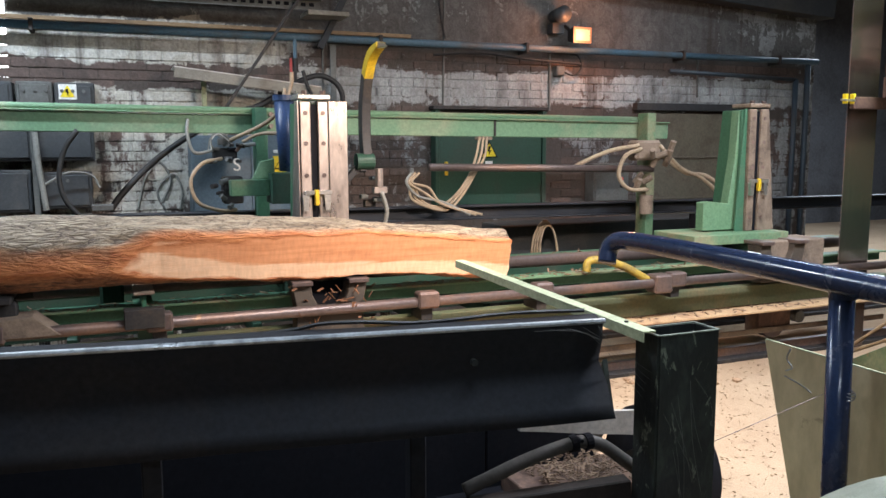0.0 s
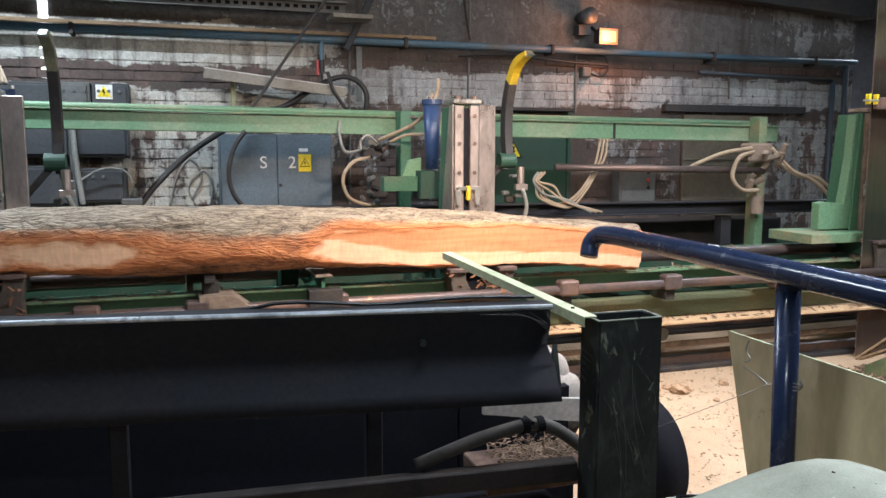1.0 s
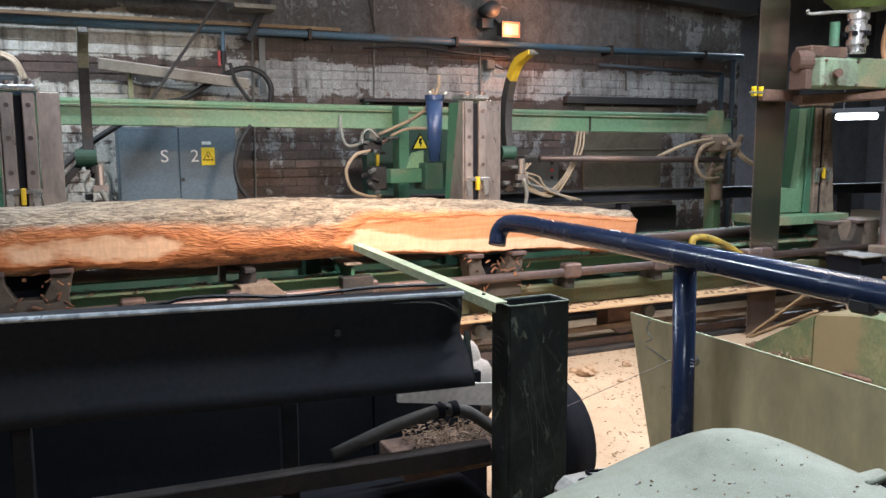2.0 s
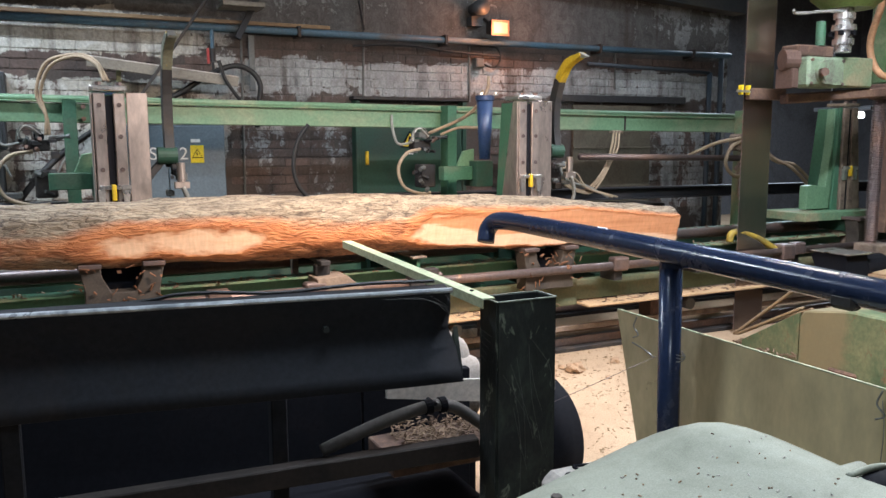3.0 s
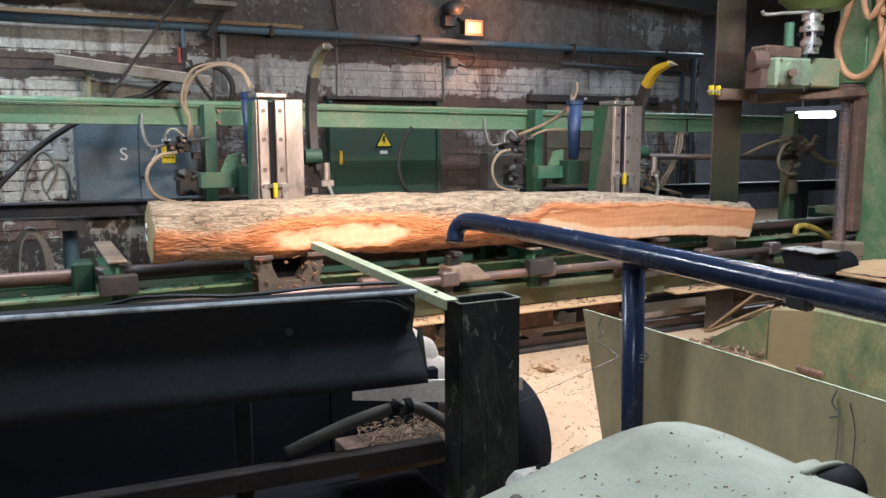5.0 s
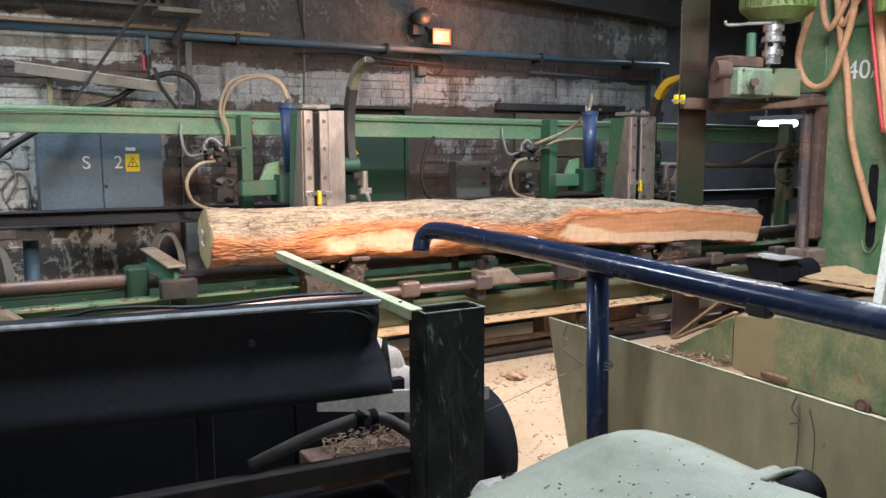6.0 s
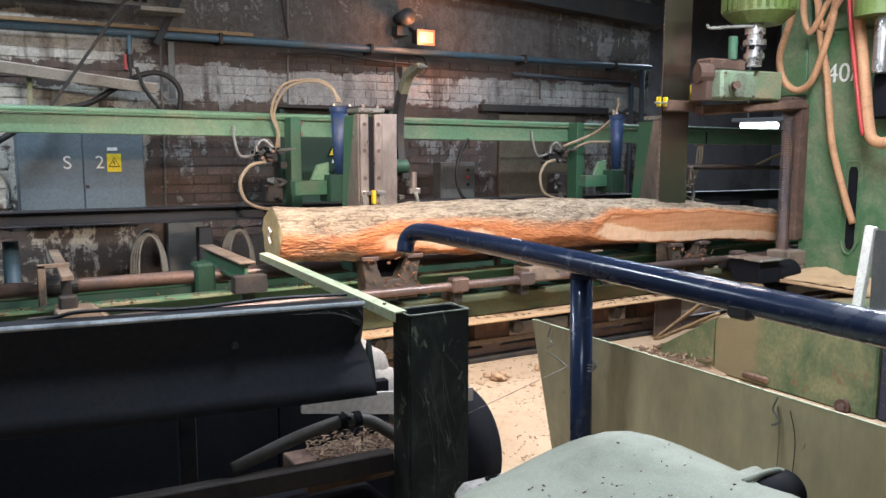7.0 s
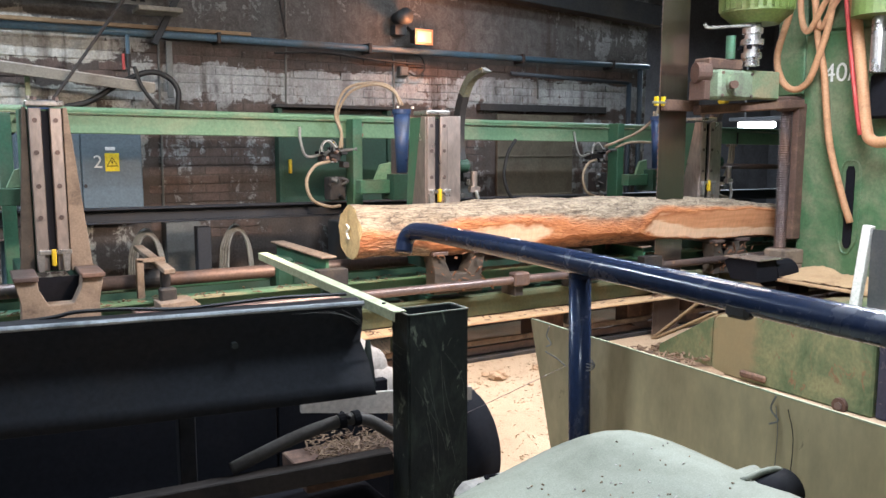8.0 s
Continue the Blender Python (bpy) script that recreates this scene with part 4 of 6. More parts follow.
for i, kx in enumerate(KNEES):
    kn = knee(kx, i, (0.86, 0.825, 0.745, 0.80)[i])
    if i == 3:
        part("knee_wedge", prism([(6.68, 0.88), (6.68, 1.08), (6.74, 1.09), (6.90, 1.07), (6.95, 1.40), (6.97, 1.735), (7.05, 1.745), (7.05, 0.88)], "y", 4.64, 4.72, 0.004), "green_beam_paint", car)
        part("knee_ledge", box(6.45, 7.3, 4.45, 4.9, 0.80, 0.87), "green_dusty", car)
        part("base_block", box(6.95, 7.55, 4.35, 4.62, 0.55, 0.82, 0.01), "dusty_iron", car)
        continue
    # blue hydraulic cylinder beside the knee
    cx_ = kx - 0.13
    cy_ = part("hydraulic_cylinder", rod((cx_, 4.90, 1.30), (cx_, 4.90, 1.735), 0.04, 0.062, 20), "cylinder_blue", car, "dark blue tapered hydraulic cylinder", True)
    part("end_cap", rod((cx_, 4.90, 1.735), (cx_, 4.90, 1.768), 0.070, 0.070, 20), "cylinder_blue", cy_)
    for sx in (-0.06, 0.06):
        part("cap_bolt", rod((cx_ + sx, 4.84, 1.772), (cx_ + sx, 4.84, 1.79), 0.012, seg=6), "steel_bright", cy_)
    part("foot_block", box(cx_ - 0.10, cx_ + 0.04, 4.84, 5.05, 1.10, 1.29), "green_dark_paint", cy_)
    part("side_frame", box(cx_ - 0.34, cx_ - 0.101, 4.90, 4.99, 1.15, 1.25), "green_paint", cy_)
    part("frame_web", prism([(cx_ - 0.20, 1.25), (cx_ - 0.06, 1.25), (cx_ - 0.06, 1.38), (cx_ - 0.15, 1.36)], "y", 4.955, 4.985, 0.004), "green_beam_paint", cy_)
    cy_.location = Vector(((0.145, 0.24, 0.045), (0.145, 0.24, 0.045), (0.07, 0.21, 0.04))[i])
    # dog arm with yellow painted hook
    if i == 0:
        continue
    ax = kx + (0.33 if i == 1 else 0.375)
    yel = "yellow_paint" if i == 2 else "dog_worn"
    spine = [Vector(q) for q in ((4.80, 1.40), (4.84, 1.56), (4.83, 1.76), (4.77, 1.91), (4.67, 2.02), (4.50, 2.065))]
    arm = part("dog_arm", flat_arm(spine[:4], [0.06, 0.08, 0.078, 0.072], ax - 0.028, ax + 0.028), "dark_iron", car, "dark curved turning arm")
    part("hook", flat_arm(spine[3:], [0.072, 0.062, 0.03], ax - 0.028, ax + 0.028), yel, arm, "worn yellow hook")
    part("hook_tip", prism([(4.52, 2.085), (4.44, 2.05), (4.51, 2.045)], "x", ax - 0.02, ax + 0.02), "steel_bright", arm)
    for j in range(7):
        r_ = random.Random(i * 33 + j)
        q = Vector((ax + r_.uniform(-0.06, 0.06), 4.72 + r_.uniform(0, 0.1), 1.12 + r_.uniform(0, 0.22)))
        part("fitting", box(q.x, q.x + r_.uniform(0.03, 0.07), q.y, q.y + 0.05, q.z, q.z + r_.uniform(0.02, 0.05), 0.006), r_.choice(["dark_iron", "dark_iron", "box_grey"]), arm)
    part("pivot", rod((ax - 0.07, 4.80, 1.40), (ax + 0.04, 4.80, 1.40), 0.05, seg=18), "green_dark_paint", arm)
    part("bell_weight", rod((ax + 0.045, 4.70, 1.25), (ax + 0.045, 4.70, 1.36), 0.024, seg=12), "steel_plate", arm)
    part("weight_jaw", box(ax + 0.005, ax + 0.09, 4.68, 4.72, 1.21, 1.25), "steel_plate", arm)
    part("weight_hose", tube([(ax + 0.05, 4.68, 1.22), (ax + 0.09, 4.7, 1.1), (ax + 0.06, 4.72, 0.98), (ax - 0.02, 4.74, 0.95)], 0.014), "hose_grey", arm, "", True)
    part("brace", beam_between((ax - 0.02, 4.82, 1.40), (kx + 0.06, 4.80, 1.10), 0.04, 0.04), "dark_iron", arm)
    # valve stack and hoses on the beam post behind
    vx = kx - 0.50
    vs = part("valve_block", box(vx - 0.10, vx + 0.05, 5.08, 5.19, 1.36, 1.43, 0.008), "dark_iron", car, "dark hydraulic valve block with fittings")
    for j in range(12):
        r_ = random.Random(i * 10 + j)
        fx, fz = vx + r_.uniform(-0.15, 0.06), 1.31 + r_.uniform(0, 0.15)
        if j % 3:
            part("fitting", box(fx, fx + r_.uniform(0.02, 0.06), 5.04, 5.12 + r_.uniform(0, 0.05), fz, fz + r_.uniform(0.015, 0.045), 0.004), r_.choice(["dark_iron", "dark_iron", "black_gap", "box_grey"]), vs)
        else:
            part("fitting", rod((fx, 5.05, fz), (fx + r_.uniform(-0.06, 0.06), 5.02, fz + r_.uniform(-0.02, 0.04)), 0.013, seg=8), r_.choice(["box_grey", "rod_steel", "dark_iron"]), vs)
    part("solenoid", rod((vx + 0.05, 5.10, 1.44), (vx + 0.17, 5.04, 1.455), 0.014), "box_grey", vs)
    part("solenoid", rod((vx - 0.02, 5.06, 1.44), (vx - 0.02, 5.06, 1.50), 0.022), "box_grey", vs)
    part("lower_valve", box(vx - 0.05, vx + 0.08, 5.06, 5.19, 1.06, 1.24, 0.01), "dark_iron", vs)
    for j in range(6):
        r_ = random.Random(i * 20 + j)
        q = Vector((vx - 0.10 + r_.uniform(0, 0.16), 5.05, 1.05 + r_.uniform(0, 0.19)))
        part("fitting", rod(q, q + Vector((r_.uniform(-0.05, 0.05), -0.03, r_.uniform(-0.03, 0.03))), r_.uniform(0.010, 0.02), seg=8), r_.choice(["dark_iron", "dark_iron", "box_grey"]), vs)
    part("hose", tube([(vx - 0.05, 5.07, 1.36), (vx - 0.18, 5.03, 1.33), (vx - 0.26, 5.01, 1.22), (vx - 0.22, 5.01, 1.08), (vx - 0.08, 5.03, 1.02), (vx + 0.03, 5.06, 1.02)], 0.013), "hose_tan", vs, "dusty tan hydraulic hose", True)
    part("hose", tube([(vx - 0.08, 5.1, 1.42), (vx - 0.22, 5.1, 1.40), (vx - 0.26, 5.12, 1.52), (vx - 0.25, 5.16, 1.62)], 0.011), "hose_grey", vs, "", True)
    for j in range(3):
        part("wire", tube([(vx + 0.02, 5.05, 1.45), (vx - 0.04 - 0.03 * j, 5.02, 1.52), (vx - 0.12, 5.03, 1.50 - 0.02 * j), (vx - 0.14 + 0.02 * j, 5.05, 1.42)], 0.0045, 5), "white_plain" if j == 1 else "hose_grey", vs)
    if i == 2:
        part("hose", tube([(vx + 0.0, 5.02, 1.48), (cx_ - 0.15, 4.85, 1.60), (cx_ - 0.07, 4.72, 1.72), (cx_ - 0.03, 4.69, 1.82), (cx_ - 0.025, 4.69, 1.90)], 0.013), "hose_tan", vs, "dusty tan hydraulic hose", True)
        part("hose", tube([(cx_ - 0.07, 4.70, 1.80), (cx_ - 0.085, 4.68, 1.65), (cx_ - 0.07, 4.68, 1.45), (cx_ - 0.05, 4.68, 1.30)], 0.011), "hose_tan", vs, "", True)
        part("hose", tube([(cx_ - 0.07, 4.70, 1.52), (cx_ - 0.2, 4.85, 1.52), (cx_ - 0.3, 4.95, 1.47)], 0.011), "hose_tan", vs, "", True)
    else:
        for j in range(2):
            o = 0.022 * j
            part("hose", tube([(cx_ + o, 4.70, 1.78), (cx_ - 0.04, 4.74 + o, 1.885 + o), (cx_ - 0.15, 4.84 + o, 1.935 + o * 0.6), (cx_ - 0.29 - o, 4.96 + o, 1.88 + o), (cx_ - 0.355 - o, 5.04, 1.72), (cx_ - 0.33, 5.04, 1.58), (vx + 0.03 + o, 5.06, 1.46)], 0.0105), "hose_tan", vs, "dusty tan hydraulic hose", True)
    vs.location = (0.145, 0.46, 0.065) if i == 1 else (0.16, 0.48, 0.055)

# valve block, hoses and far-end fittings by the last knee
ev = part("valve_block", box(6.46, 6.70, 5.05, 5.19, 1.36, 1.52, 0.02), "dusty_iron", car, "valve block thick with sawdust")
ev.location = (0.18, 0.34, 0.01)
for j in range(9):
    r_ = random.Random(50 + j)
    q = Vector((6.45 + r_.uniform(0, 0.3), 5.05 + r_.uniform(-0.05, 0.05), 1.12 + r_.uniform(0, 0.42)))
    part("fitting", rod(q, q + Vector((r_.uniform(-0.08, 0.08), -0.05, r_.uniform(0.03, 0.09))), 0.024, seg=8), "dusty_iron", ev)
part("drum", rod((6.60, 5.1, 0.93), (6.60, 5.1, 1.08), 0.055), "dusty_iron", ev)
for pts in ([(6.5, 5.05, 1.45), (6.32, 5.0, 1.40), (6.26, 5.0, 1.25), (6.36, 5.0, 1.14), (6.56, 5.03, 1.13)],
            [(6.68, 5.05, 1.48), (6.85, 5.0, 1.30), (7.05, 4.95, 1.20), (7.25, 4.9, 1.02)],
            [(6.70, 5.05, 1.40), (6.9, 5.0, 1.26), (7.1, 4.95, 1.22), (7.35, 4.9, 1.0)],
            [(6.48, 5.05, 1.48), (6.25, 5.1, 1.44), (6.05, 5.15, 1.36), (5.95, 5.2, 1.30)]):
    part("hose", tube(pts, 0.017), "hose_tan", ev, "", True)
for j in range(3):
    o = 0.03 * j
    part("hanging_hose", tube([(5.37 + o, 5.61, 1.56), (5.33 + o * 1.2, 5.585, 1.42), (5.26 + o, 5.56, 1.27 + o * 0.5), (5.13 + o, 5.54, 1.12), (4.99 + o, 5.53, 1.05 - 0.5 * o), (4.86 - o, 5.52, 1.10), (4.80 - o * 0.5, 5.52, 1.22)], 0.010), "hose_tan", car, "", True)
for j in range(3):
    r_ = random.Random(140 + j)
    part("hanging_hose", tube([(4.78 + 0.03 * j, 5.51, 1.30), (4.74 + 0.02 * j, 5.50, 1.23), (4.83 + 0.04 * j, 5.50, 1.13 + 0.03 * j), (5.02, 5.50, 1.06 + r_.uniform(-0.03, 0.04)), (5.24 + 0.05 * j, 5.50, 0.98)], 0.010), "hose_tan" if j else "hose_grey", car, "", True)
part("hanging_clip", box(5.34, 5.47, 5.60, 5.638, 1.535, 1.56), "dusty_iron", car)

# loading levers and cross arms that reach towards the blade
for lx in (-0.70, 2.28):
    dn = 0.0 if lx < 0 else 0.09
    lv = part("lever", beam_between((lx + 0.02, 5.30, 0.885 - dn), (lx, 4.26, 0.865 - dn), 0.06, 0.028), "dusty_iron" if lx < 0 else "dark_iron", car, "flat steel loading lever")
    part("lever_post", box(lx - 0.02, lx + 0.03, 4.40, 4.44, 0.68, 0.852 - dn), "dark_iron", lv)
    part("lever_post", box(lx - 0.12, lx - 0.08, 4.56, 4.60, 0.60, 0.90 - dn), "dusty_iron", lv)
    part("lever_link", box(lx - 0.12, lx + 0.04, 4.56, 4.59, 0.88 - dn, 0.905 - dn), "dusty_iron", lv)
    part("lever_hub", rod((lx - 0.09, 4.74, 0.76), (lx + 0.09, 4.74, 0.76), 0.058, seg=18), "dark_iron", lv)
    part("lever_foot", prism([(lx - 0.06, 0.69), (lx + 0.12, 0.70), (lx + 0.24, 0.60), (lx - 0.06, 0.60)], "y", 4.24, 4.43, 0.004), "dusty_iron", lv)
    part("hub_block", box(lx - 0.04, lx + 0.05, 4.33, 4.40, 0.66, 0.76, 0.01), "dark_iron", lv)
for lx, zt in ((0.20, 0.876), (2.85, 0.77)):
    ra_ = part("cross_arm", box(lx, lx + 0.10, 4.30, 5.25, zt - 0.014, zt), "dusty_iron", car, "green cross arm with dusty top")
    part("arm_web", box(lx + 0.04, lx + 0.06, 4.33, 5.24, zt - 0.096, zt - 0.016, 0), "green_paint", ra_)
    part("arm_web", box(lx, lx + 0.10, 4.33, 5.24, zt - 0.11, zt - 0.097, 0), "green_paint", ra_)
    part("arm_end", box(lx - 0.05, lx + 0.14, 4.22, 4.30, zt - 0.17, zt - 0.07), "dark_iron", ra_)
    part("arm_foot", box(lx + 0.01, lx + 0.09, 4.30, 4.36, 0.50, zt - 0.111), "green_dark_paint", ra_)
yh = part("stop_hook", tube([(5.53, 4.36, 0.70), (5.55, 4.36, 0.765), (5.66, 4.35, 0.765), (5.82, 4.34, 0.71), (5.98, 4.32, 0.62), (6.05, 4.30, 0.60)], 0.026, 8), "dog_paint", car, "curved yellow stop hook", True)
part("hook_clamp", box(5.98, 6.12, 4.24, 4.36, 0.54, 0.66, 0.012), "rod_steel", yh)
part("rusty_bar", rod((4.9, 5.46, 1.34), (6.85, 5.46, 1.30), 0.028), "rod_steel", car, "", True)
part("slack_cable", tube([(2.60, 5.64, 1.60), (2.52, 5.64, 1.48), (2.48, 5.64, 1.31), (2.51, 5.64, 1.16), (2.60, 5.64, 1.04)], 0.016), "cable_black", car, "", True)

# bark shreds caught on the bunks, sawdust and chips along the frame
sr = random.Random(77)
for kx, bz in zip(KNEES[1:3], (0.825, 0.745)):
    bm = bmesh.new()
    for k in range(34):
        c = Vector((kx + sr.uniform(-0.22, 0.24), sr.uniform(4.24, 4.32), bz - sr.uniform(-0.02, 0.24)))
        d = Vector((sr.uniform(-1, 1), sr.uniform(-0.4, 0.4), sr.uniform(-1.2, 0.3))).normalized() * sr.uniform(0.006, 0.028)
        beam_between(c - d, c + d, sr.uniform(0.006, 0.022), sr.uniform(0.002, 0.006), 0, bm)
    tagged(part("bark_litter", bm, "shred_orange", car), kind="stuff")
bm = bmesh.new()
for k in range(900):
    c = Vector((sr.uniform(-2.5, 7.5), sr.choice((4.34, 4.46, 4.86, 4.53)) + sr.uniform(-0.06, 0.06), 0.0))
    c.z = 0.356 if c.y < 4.41 else (0.68 if c.y < 4.6 else 0.75)
    d = Vector((sr.uniform(-1, 1), sr.uniform(-1, 1), sr.uniform(0, 0.3))).normalized() * sr.uniform(0.006, 0.03)
    beam_between(c - d, c + d, sr.uniform(0.004, 0.014), 0.004, 0, bm)
tagged(part("chip_litter", bm, "chip_dark", car), kind="stuff")

# ---- the log ----
LX0, LX1 = 0.43, 4.95


def axis_of(x):
    u = (x - LX0) / (LX1 - LX0)
    z = 1.004 - 0.012 * u - 0.008 * math.sin(math.pi * min(1, u * 1.25)) - 0.15 * u ** 3.4
    r = 0.166 + 0.020 * math.sin(math.pi * min(1, u * 1.15)) - 0.016 * u
    y = 4.395 + 0.012 * math.sin(u * 5)
    return y, z, r


def build_log():
    bm = bmesh.new()
    n, seg = 380, 120
    rings, cuts, lows, hearts = [], [], [], []
    for i in range(n + 1):
        x = LX0 + (LX1 - LX0) * i / n
        y, z, r = axis_of(x)
        # front faces already slabbed by the saw: a lens near the thick end, a long face at the far end
        right = min(1, max(0, (x - 2.74) / 1.4))
        left = max(0, 1 - ((x - 1.46) / (0.62 if x < 1.46 else 0.95)) ** 2)
        cut = max(-0.02 + 0.045 * min(1, right * 6) + 0.036 * right ** 0.8 if right > 0 else -0.02, -0.02 + 0.039 * left)
        face_y = y - r + cut + 0.005 * noise.noise((x * 3, 3.1, 0.2))
        ring = []
        for k in range(seg):
            a = 2 * math.pi * k / seg
            d = Vector((x, math.cos(a), math.sin(a)))
            big = 0.018 * noise.noise((x * 2.2, d.y * 1.3, d.z * 1.3)) + 0.010 * noise.noise((x * 7, d.y * 2.4, d.z * 2.4 + 5))
            ridge = abs(noise.noise((x * 12, a * 6.5, 1.7))) + 0.6 * abs(noise.noise((x * 26, a * 14, 4.7)))
            rr = r + big + 0.009 * (0.45 - ridge)
            # the face leans: its upper edge lies further from the saw
            lean = 0.26 * (rr * d.z + 0.02)
            py, pz = y + rr * d.y, z + rr * d.z
            deep = face_y - lean - py
            if deep > 0:
                py = py + deep
            ring.append(bm.verts.new((x + (0.012 * noise.noise((d.y * 3, d.z * 3, x)) if i in (0, n) else 0), py, pz)))
            cuts.append(deep if d.y < 0 else -0.2)
            lows.append(max(0.0, min(1.0, 0.42 - 0.75 * d.z - 0.25 * d.y)) * (0.62 + 0.62 * max(0, 1 - ((x - 2.3) / 0.95) ** 2)))
            hearts.append(0.5 + 7.0 * (0.083 * min(1, max(-0.3, (x - 2.85) / 0.55)) - abs(pz - z - 0.022 + 0.012 * math.sin(x * 2.2))))
        rings.append(ring)
    for i in range(n):
        for k in range(seg):
            f = bm.faces.new((rings[i][k], rings[i + 1][k], rings[i + 1][(k + 1) % seg], rings[i][(k + 1) % seg]))
            f.smooth = True
    for ring, flip in ((rings[0], False), (rings[-1], True)):
        f = bm.faces.new(ring if flip else ring[::-1])
        f.material_index = 1
    bmesh.ops.recalc_face_normals(bm, faces=bm.faces)
    ob = solid("log", bm, ["log_wood", "end_grain"], "pine log with rough bark and freshly sawn orange faces", "log")
    for name, values in (("cut", cuts), ("low", lows), ("heart", hearts)):
        ob.data.attributes.new(name, "FLOAT", "POINT").data.foreach_set("value", values)
    return ob


log = build_log()
y_, z_, r_ = axis_of(LX0)
mk = part("paint_mark", tube([(LX0 - 0.012, y_ + 0.02, z_ + 0.05), (LX0 - 0.014, y_ - 0.02, z_ + 0.03), (LX0 - 0.014, y_ + 0.015, z_), (LX0 - 0.014, y_ - 0.015, z_ - 0.04)], 0.007, 6, 4), "white_plain", log, "white paint mark on the sawn end")

# ---- band saw ----
saw = thing("band_saw", (6.0, 3.3, 0.0), "green industrial band saw with wide steel blade", "band saw")
BX0, BX1, BY = 4.765, 5.06, 4.33
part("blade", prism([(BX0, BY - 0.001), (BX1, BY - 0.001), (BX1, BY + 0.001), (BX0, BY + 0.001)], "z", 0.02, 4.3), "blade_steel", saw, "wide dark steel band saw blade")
bm = bmesh.new()
for i in range(86):
    z0 = 0.03 + i * 0.048
    prism([(BX0 - 0.012, z0), (BX0 + 0.001, z0 + 0.040), (BX0 + 0.001, z0 - 0.004)], "y", BY - 0.0014, BY + 0.0014, bm=bm)
part("blade_teeth", bm, "rod_steel", saw)
# guide arm
arm = part("guide_arm", beam_between((5.0, 4.18, 1.79), (6.05, 4.02, 1.86), 0.09, 0.075, 0.012), "rust", saw, "rusty guide arm")
part("guide_block", box(4.74, 5.12, 4.25, 4.30, 1.785, 1.87, 0.008), "rust", arm)
for gx in (4.665, 4.735):
    part("guide_pad", box(gx, gx + 0.02, 4.255, 4.295, 1.82, 1.89), "yellow_plain", arm)
part("guide_bolt", rod((4.62, 4.26, 1.845), (4.80, 4.26, 1.845), 0.009, seg=8), "steel_bright", arm)
gb = part("gearbox", box(4.95, 5.33, 3.92, 4.12, 1.865, 2.08, 0.02), "gear_paint", saw, "worn pale green gearbox")
part("gearbox_cover", rod((5.10, 3.895, 1.97), (5.10, 3.92, 1.97), 0.085, seg=20), "gear_paint", gb)
part("gearbox_stud", rod((5.02, 3.84, 1.965), (5.06, 3.91, 1.965), 0.03, seg=10), "rust", gb)
for sx in (4.98, 5.30):
    for sz in (1.89, 2.055):
        part("cover_bolt", rod((sx, 3.91, sz), (sx, 3.922, sz), 0.012, seg=6), "rod_steel", gb)
part("ram", rod((4.86, 4.08, 2.06), (4.96, 4.04, 2.06), 0.075, seg=16), "rust", saw)
part("ram_block", box(4.93, 5.30, 4.0, 4.16, 2.085, 2.17, 0.012), "rust", saw)
part("ram_post", box(4.88, 4.945, 4.0, 4.15, 1.86, 2.0), "rust", saw)
mt = part("motor", rod((5.42, 4.0, 2.52), (5.42, 4.0, 3.1), 0.255, seg=28), "motor_green", saw, "green finned electric motor")
for i in range(28):
    a = 2 * math.pi * i / 28
    part("fin", beam_between((5.42 + 0.262 * math.cos(a), 4.0 + 0.262 * math.sin(a), 2.54), (5.42 + 0.262 * math.cos(a), 4.0 + 0.262 * math.sin(a), 3.05), 0.012, 0.03, 0), "motor_green", mt)
part("bell_end", rod((5.42, 4.0, 2.44), (5.42, 4.0, 2.52), 0.17, 0.265, 28), "motor_green", mt)
cp = part("coupling", rod((5.36, 3.98, 2.125), (5.36, 3.98, 2.44), 0.06, seg=18), "steel_bright", saw, "bright steel shaft coupling")
for zz, rr in ((2.20, 0.075), (2.30, 0.085), (2.385, 0.075)):
    part("collar", rod((5.36, 3.98, zz - 0.02), (5.36, 3.98, zz + 0.02), rr, seg=18), "steel_bright", cp)
for a in (0.2, 1.3, 2.4, 3.6, 4.7):
    part("window", box(5.36 + 0.083 * math.cos(a) - 0.014, 5.36 + 0.083 * math.cos(a) + 0.014, 3.98 + 0.083 * math.sin(a) - 0.014, 3.98 + 0.083 * math.sin(a) + 0.014, 2.245, 2.275, 0), "black_gap", cp)
part("oiler", rod((5.17, 4.02, 2.17), (5.17, 4.02, 2.34), 0.035), "green_paint", saw)
part("thin_pipe", tube([(5.35, 3.95, 2.42), (5.1, 3.97, 2.40), (4.9, 4.0, 2.38), (4.86, 4.0, 2.40)], 0.012), "hose_grey", saw)
col = part("column", prism([(6.10, 4.05), (6.10, 2.9), (6.25, 2.8), (7.4, 2.8), (7.4, 4.05)], "z", 0.48, 2.42, 0.02), "saw_green", saw, "green painted column with slot and drips")
part("column_head", box(6.12, 7.3, 2.9, 3.9, 2.423, 4.2, 0.02), "saw_green", col)
part("slot", prism([(3.545, 0.76), (3.56, 0.72), (3.58, 0.71), (3.60, 0.72), (3.615, 0.76), (3.615, 1.32), (3.60, 1.36), (3.56, 1.36), (3.545, 1.32)], "x", 6.085, 6.097), "black_gap", col)
part("slot_rim", tube([(6.095, 3.505, 0.78), (6.095, 3.505, 1.32), (6.095, 3.58, 1.40), (6.095, 3.655, 1.32), (6.095, 3.655, 0.78), (6.095, 3.58, 0.67), (6.095, 3.505, 0.78)], 0.008), "saw_green", col)
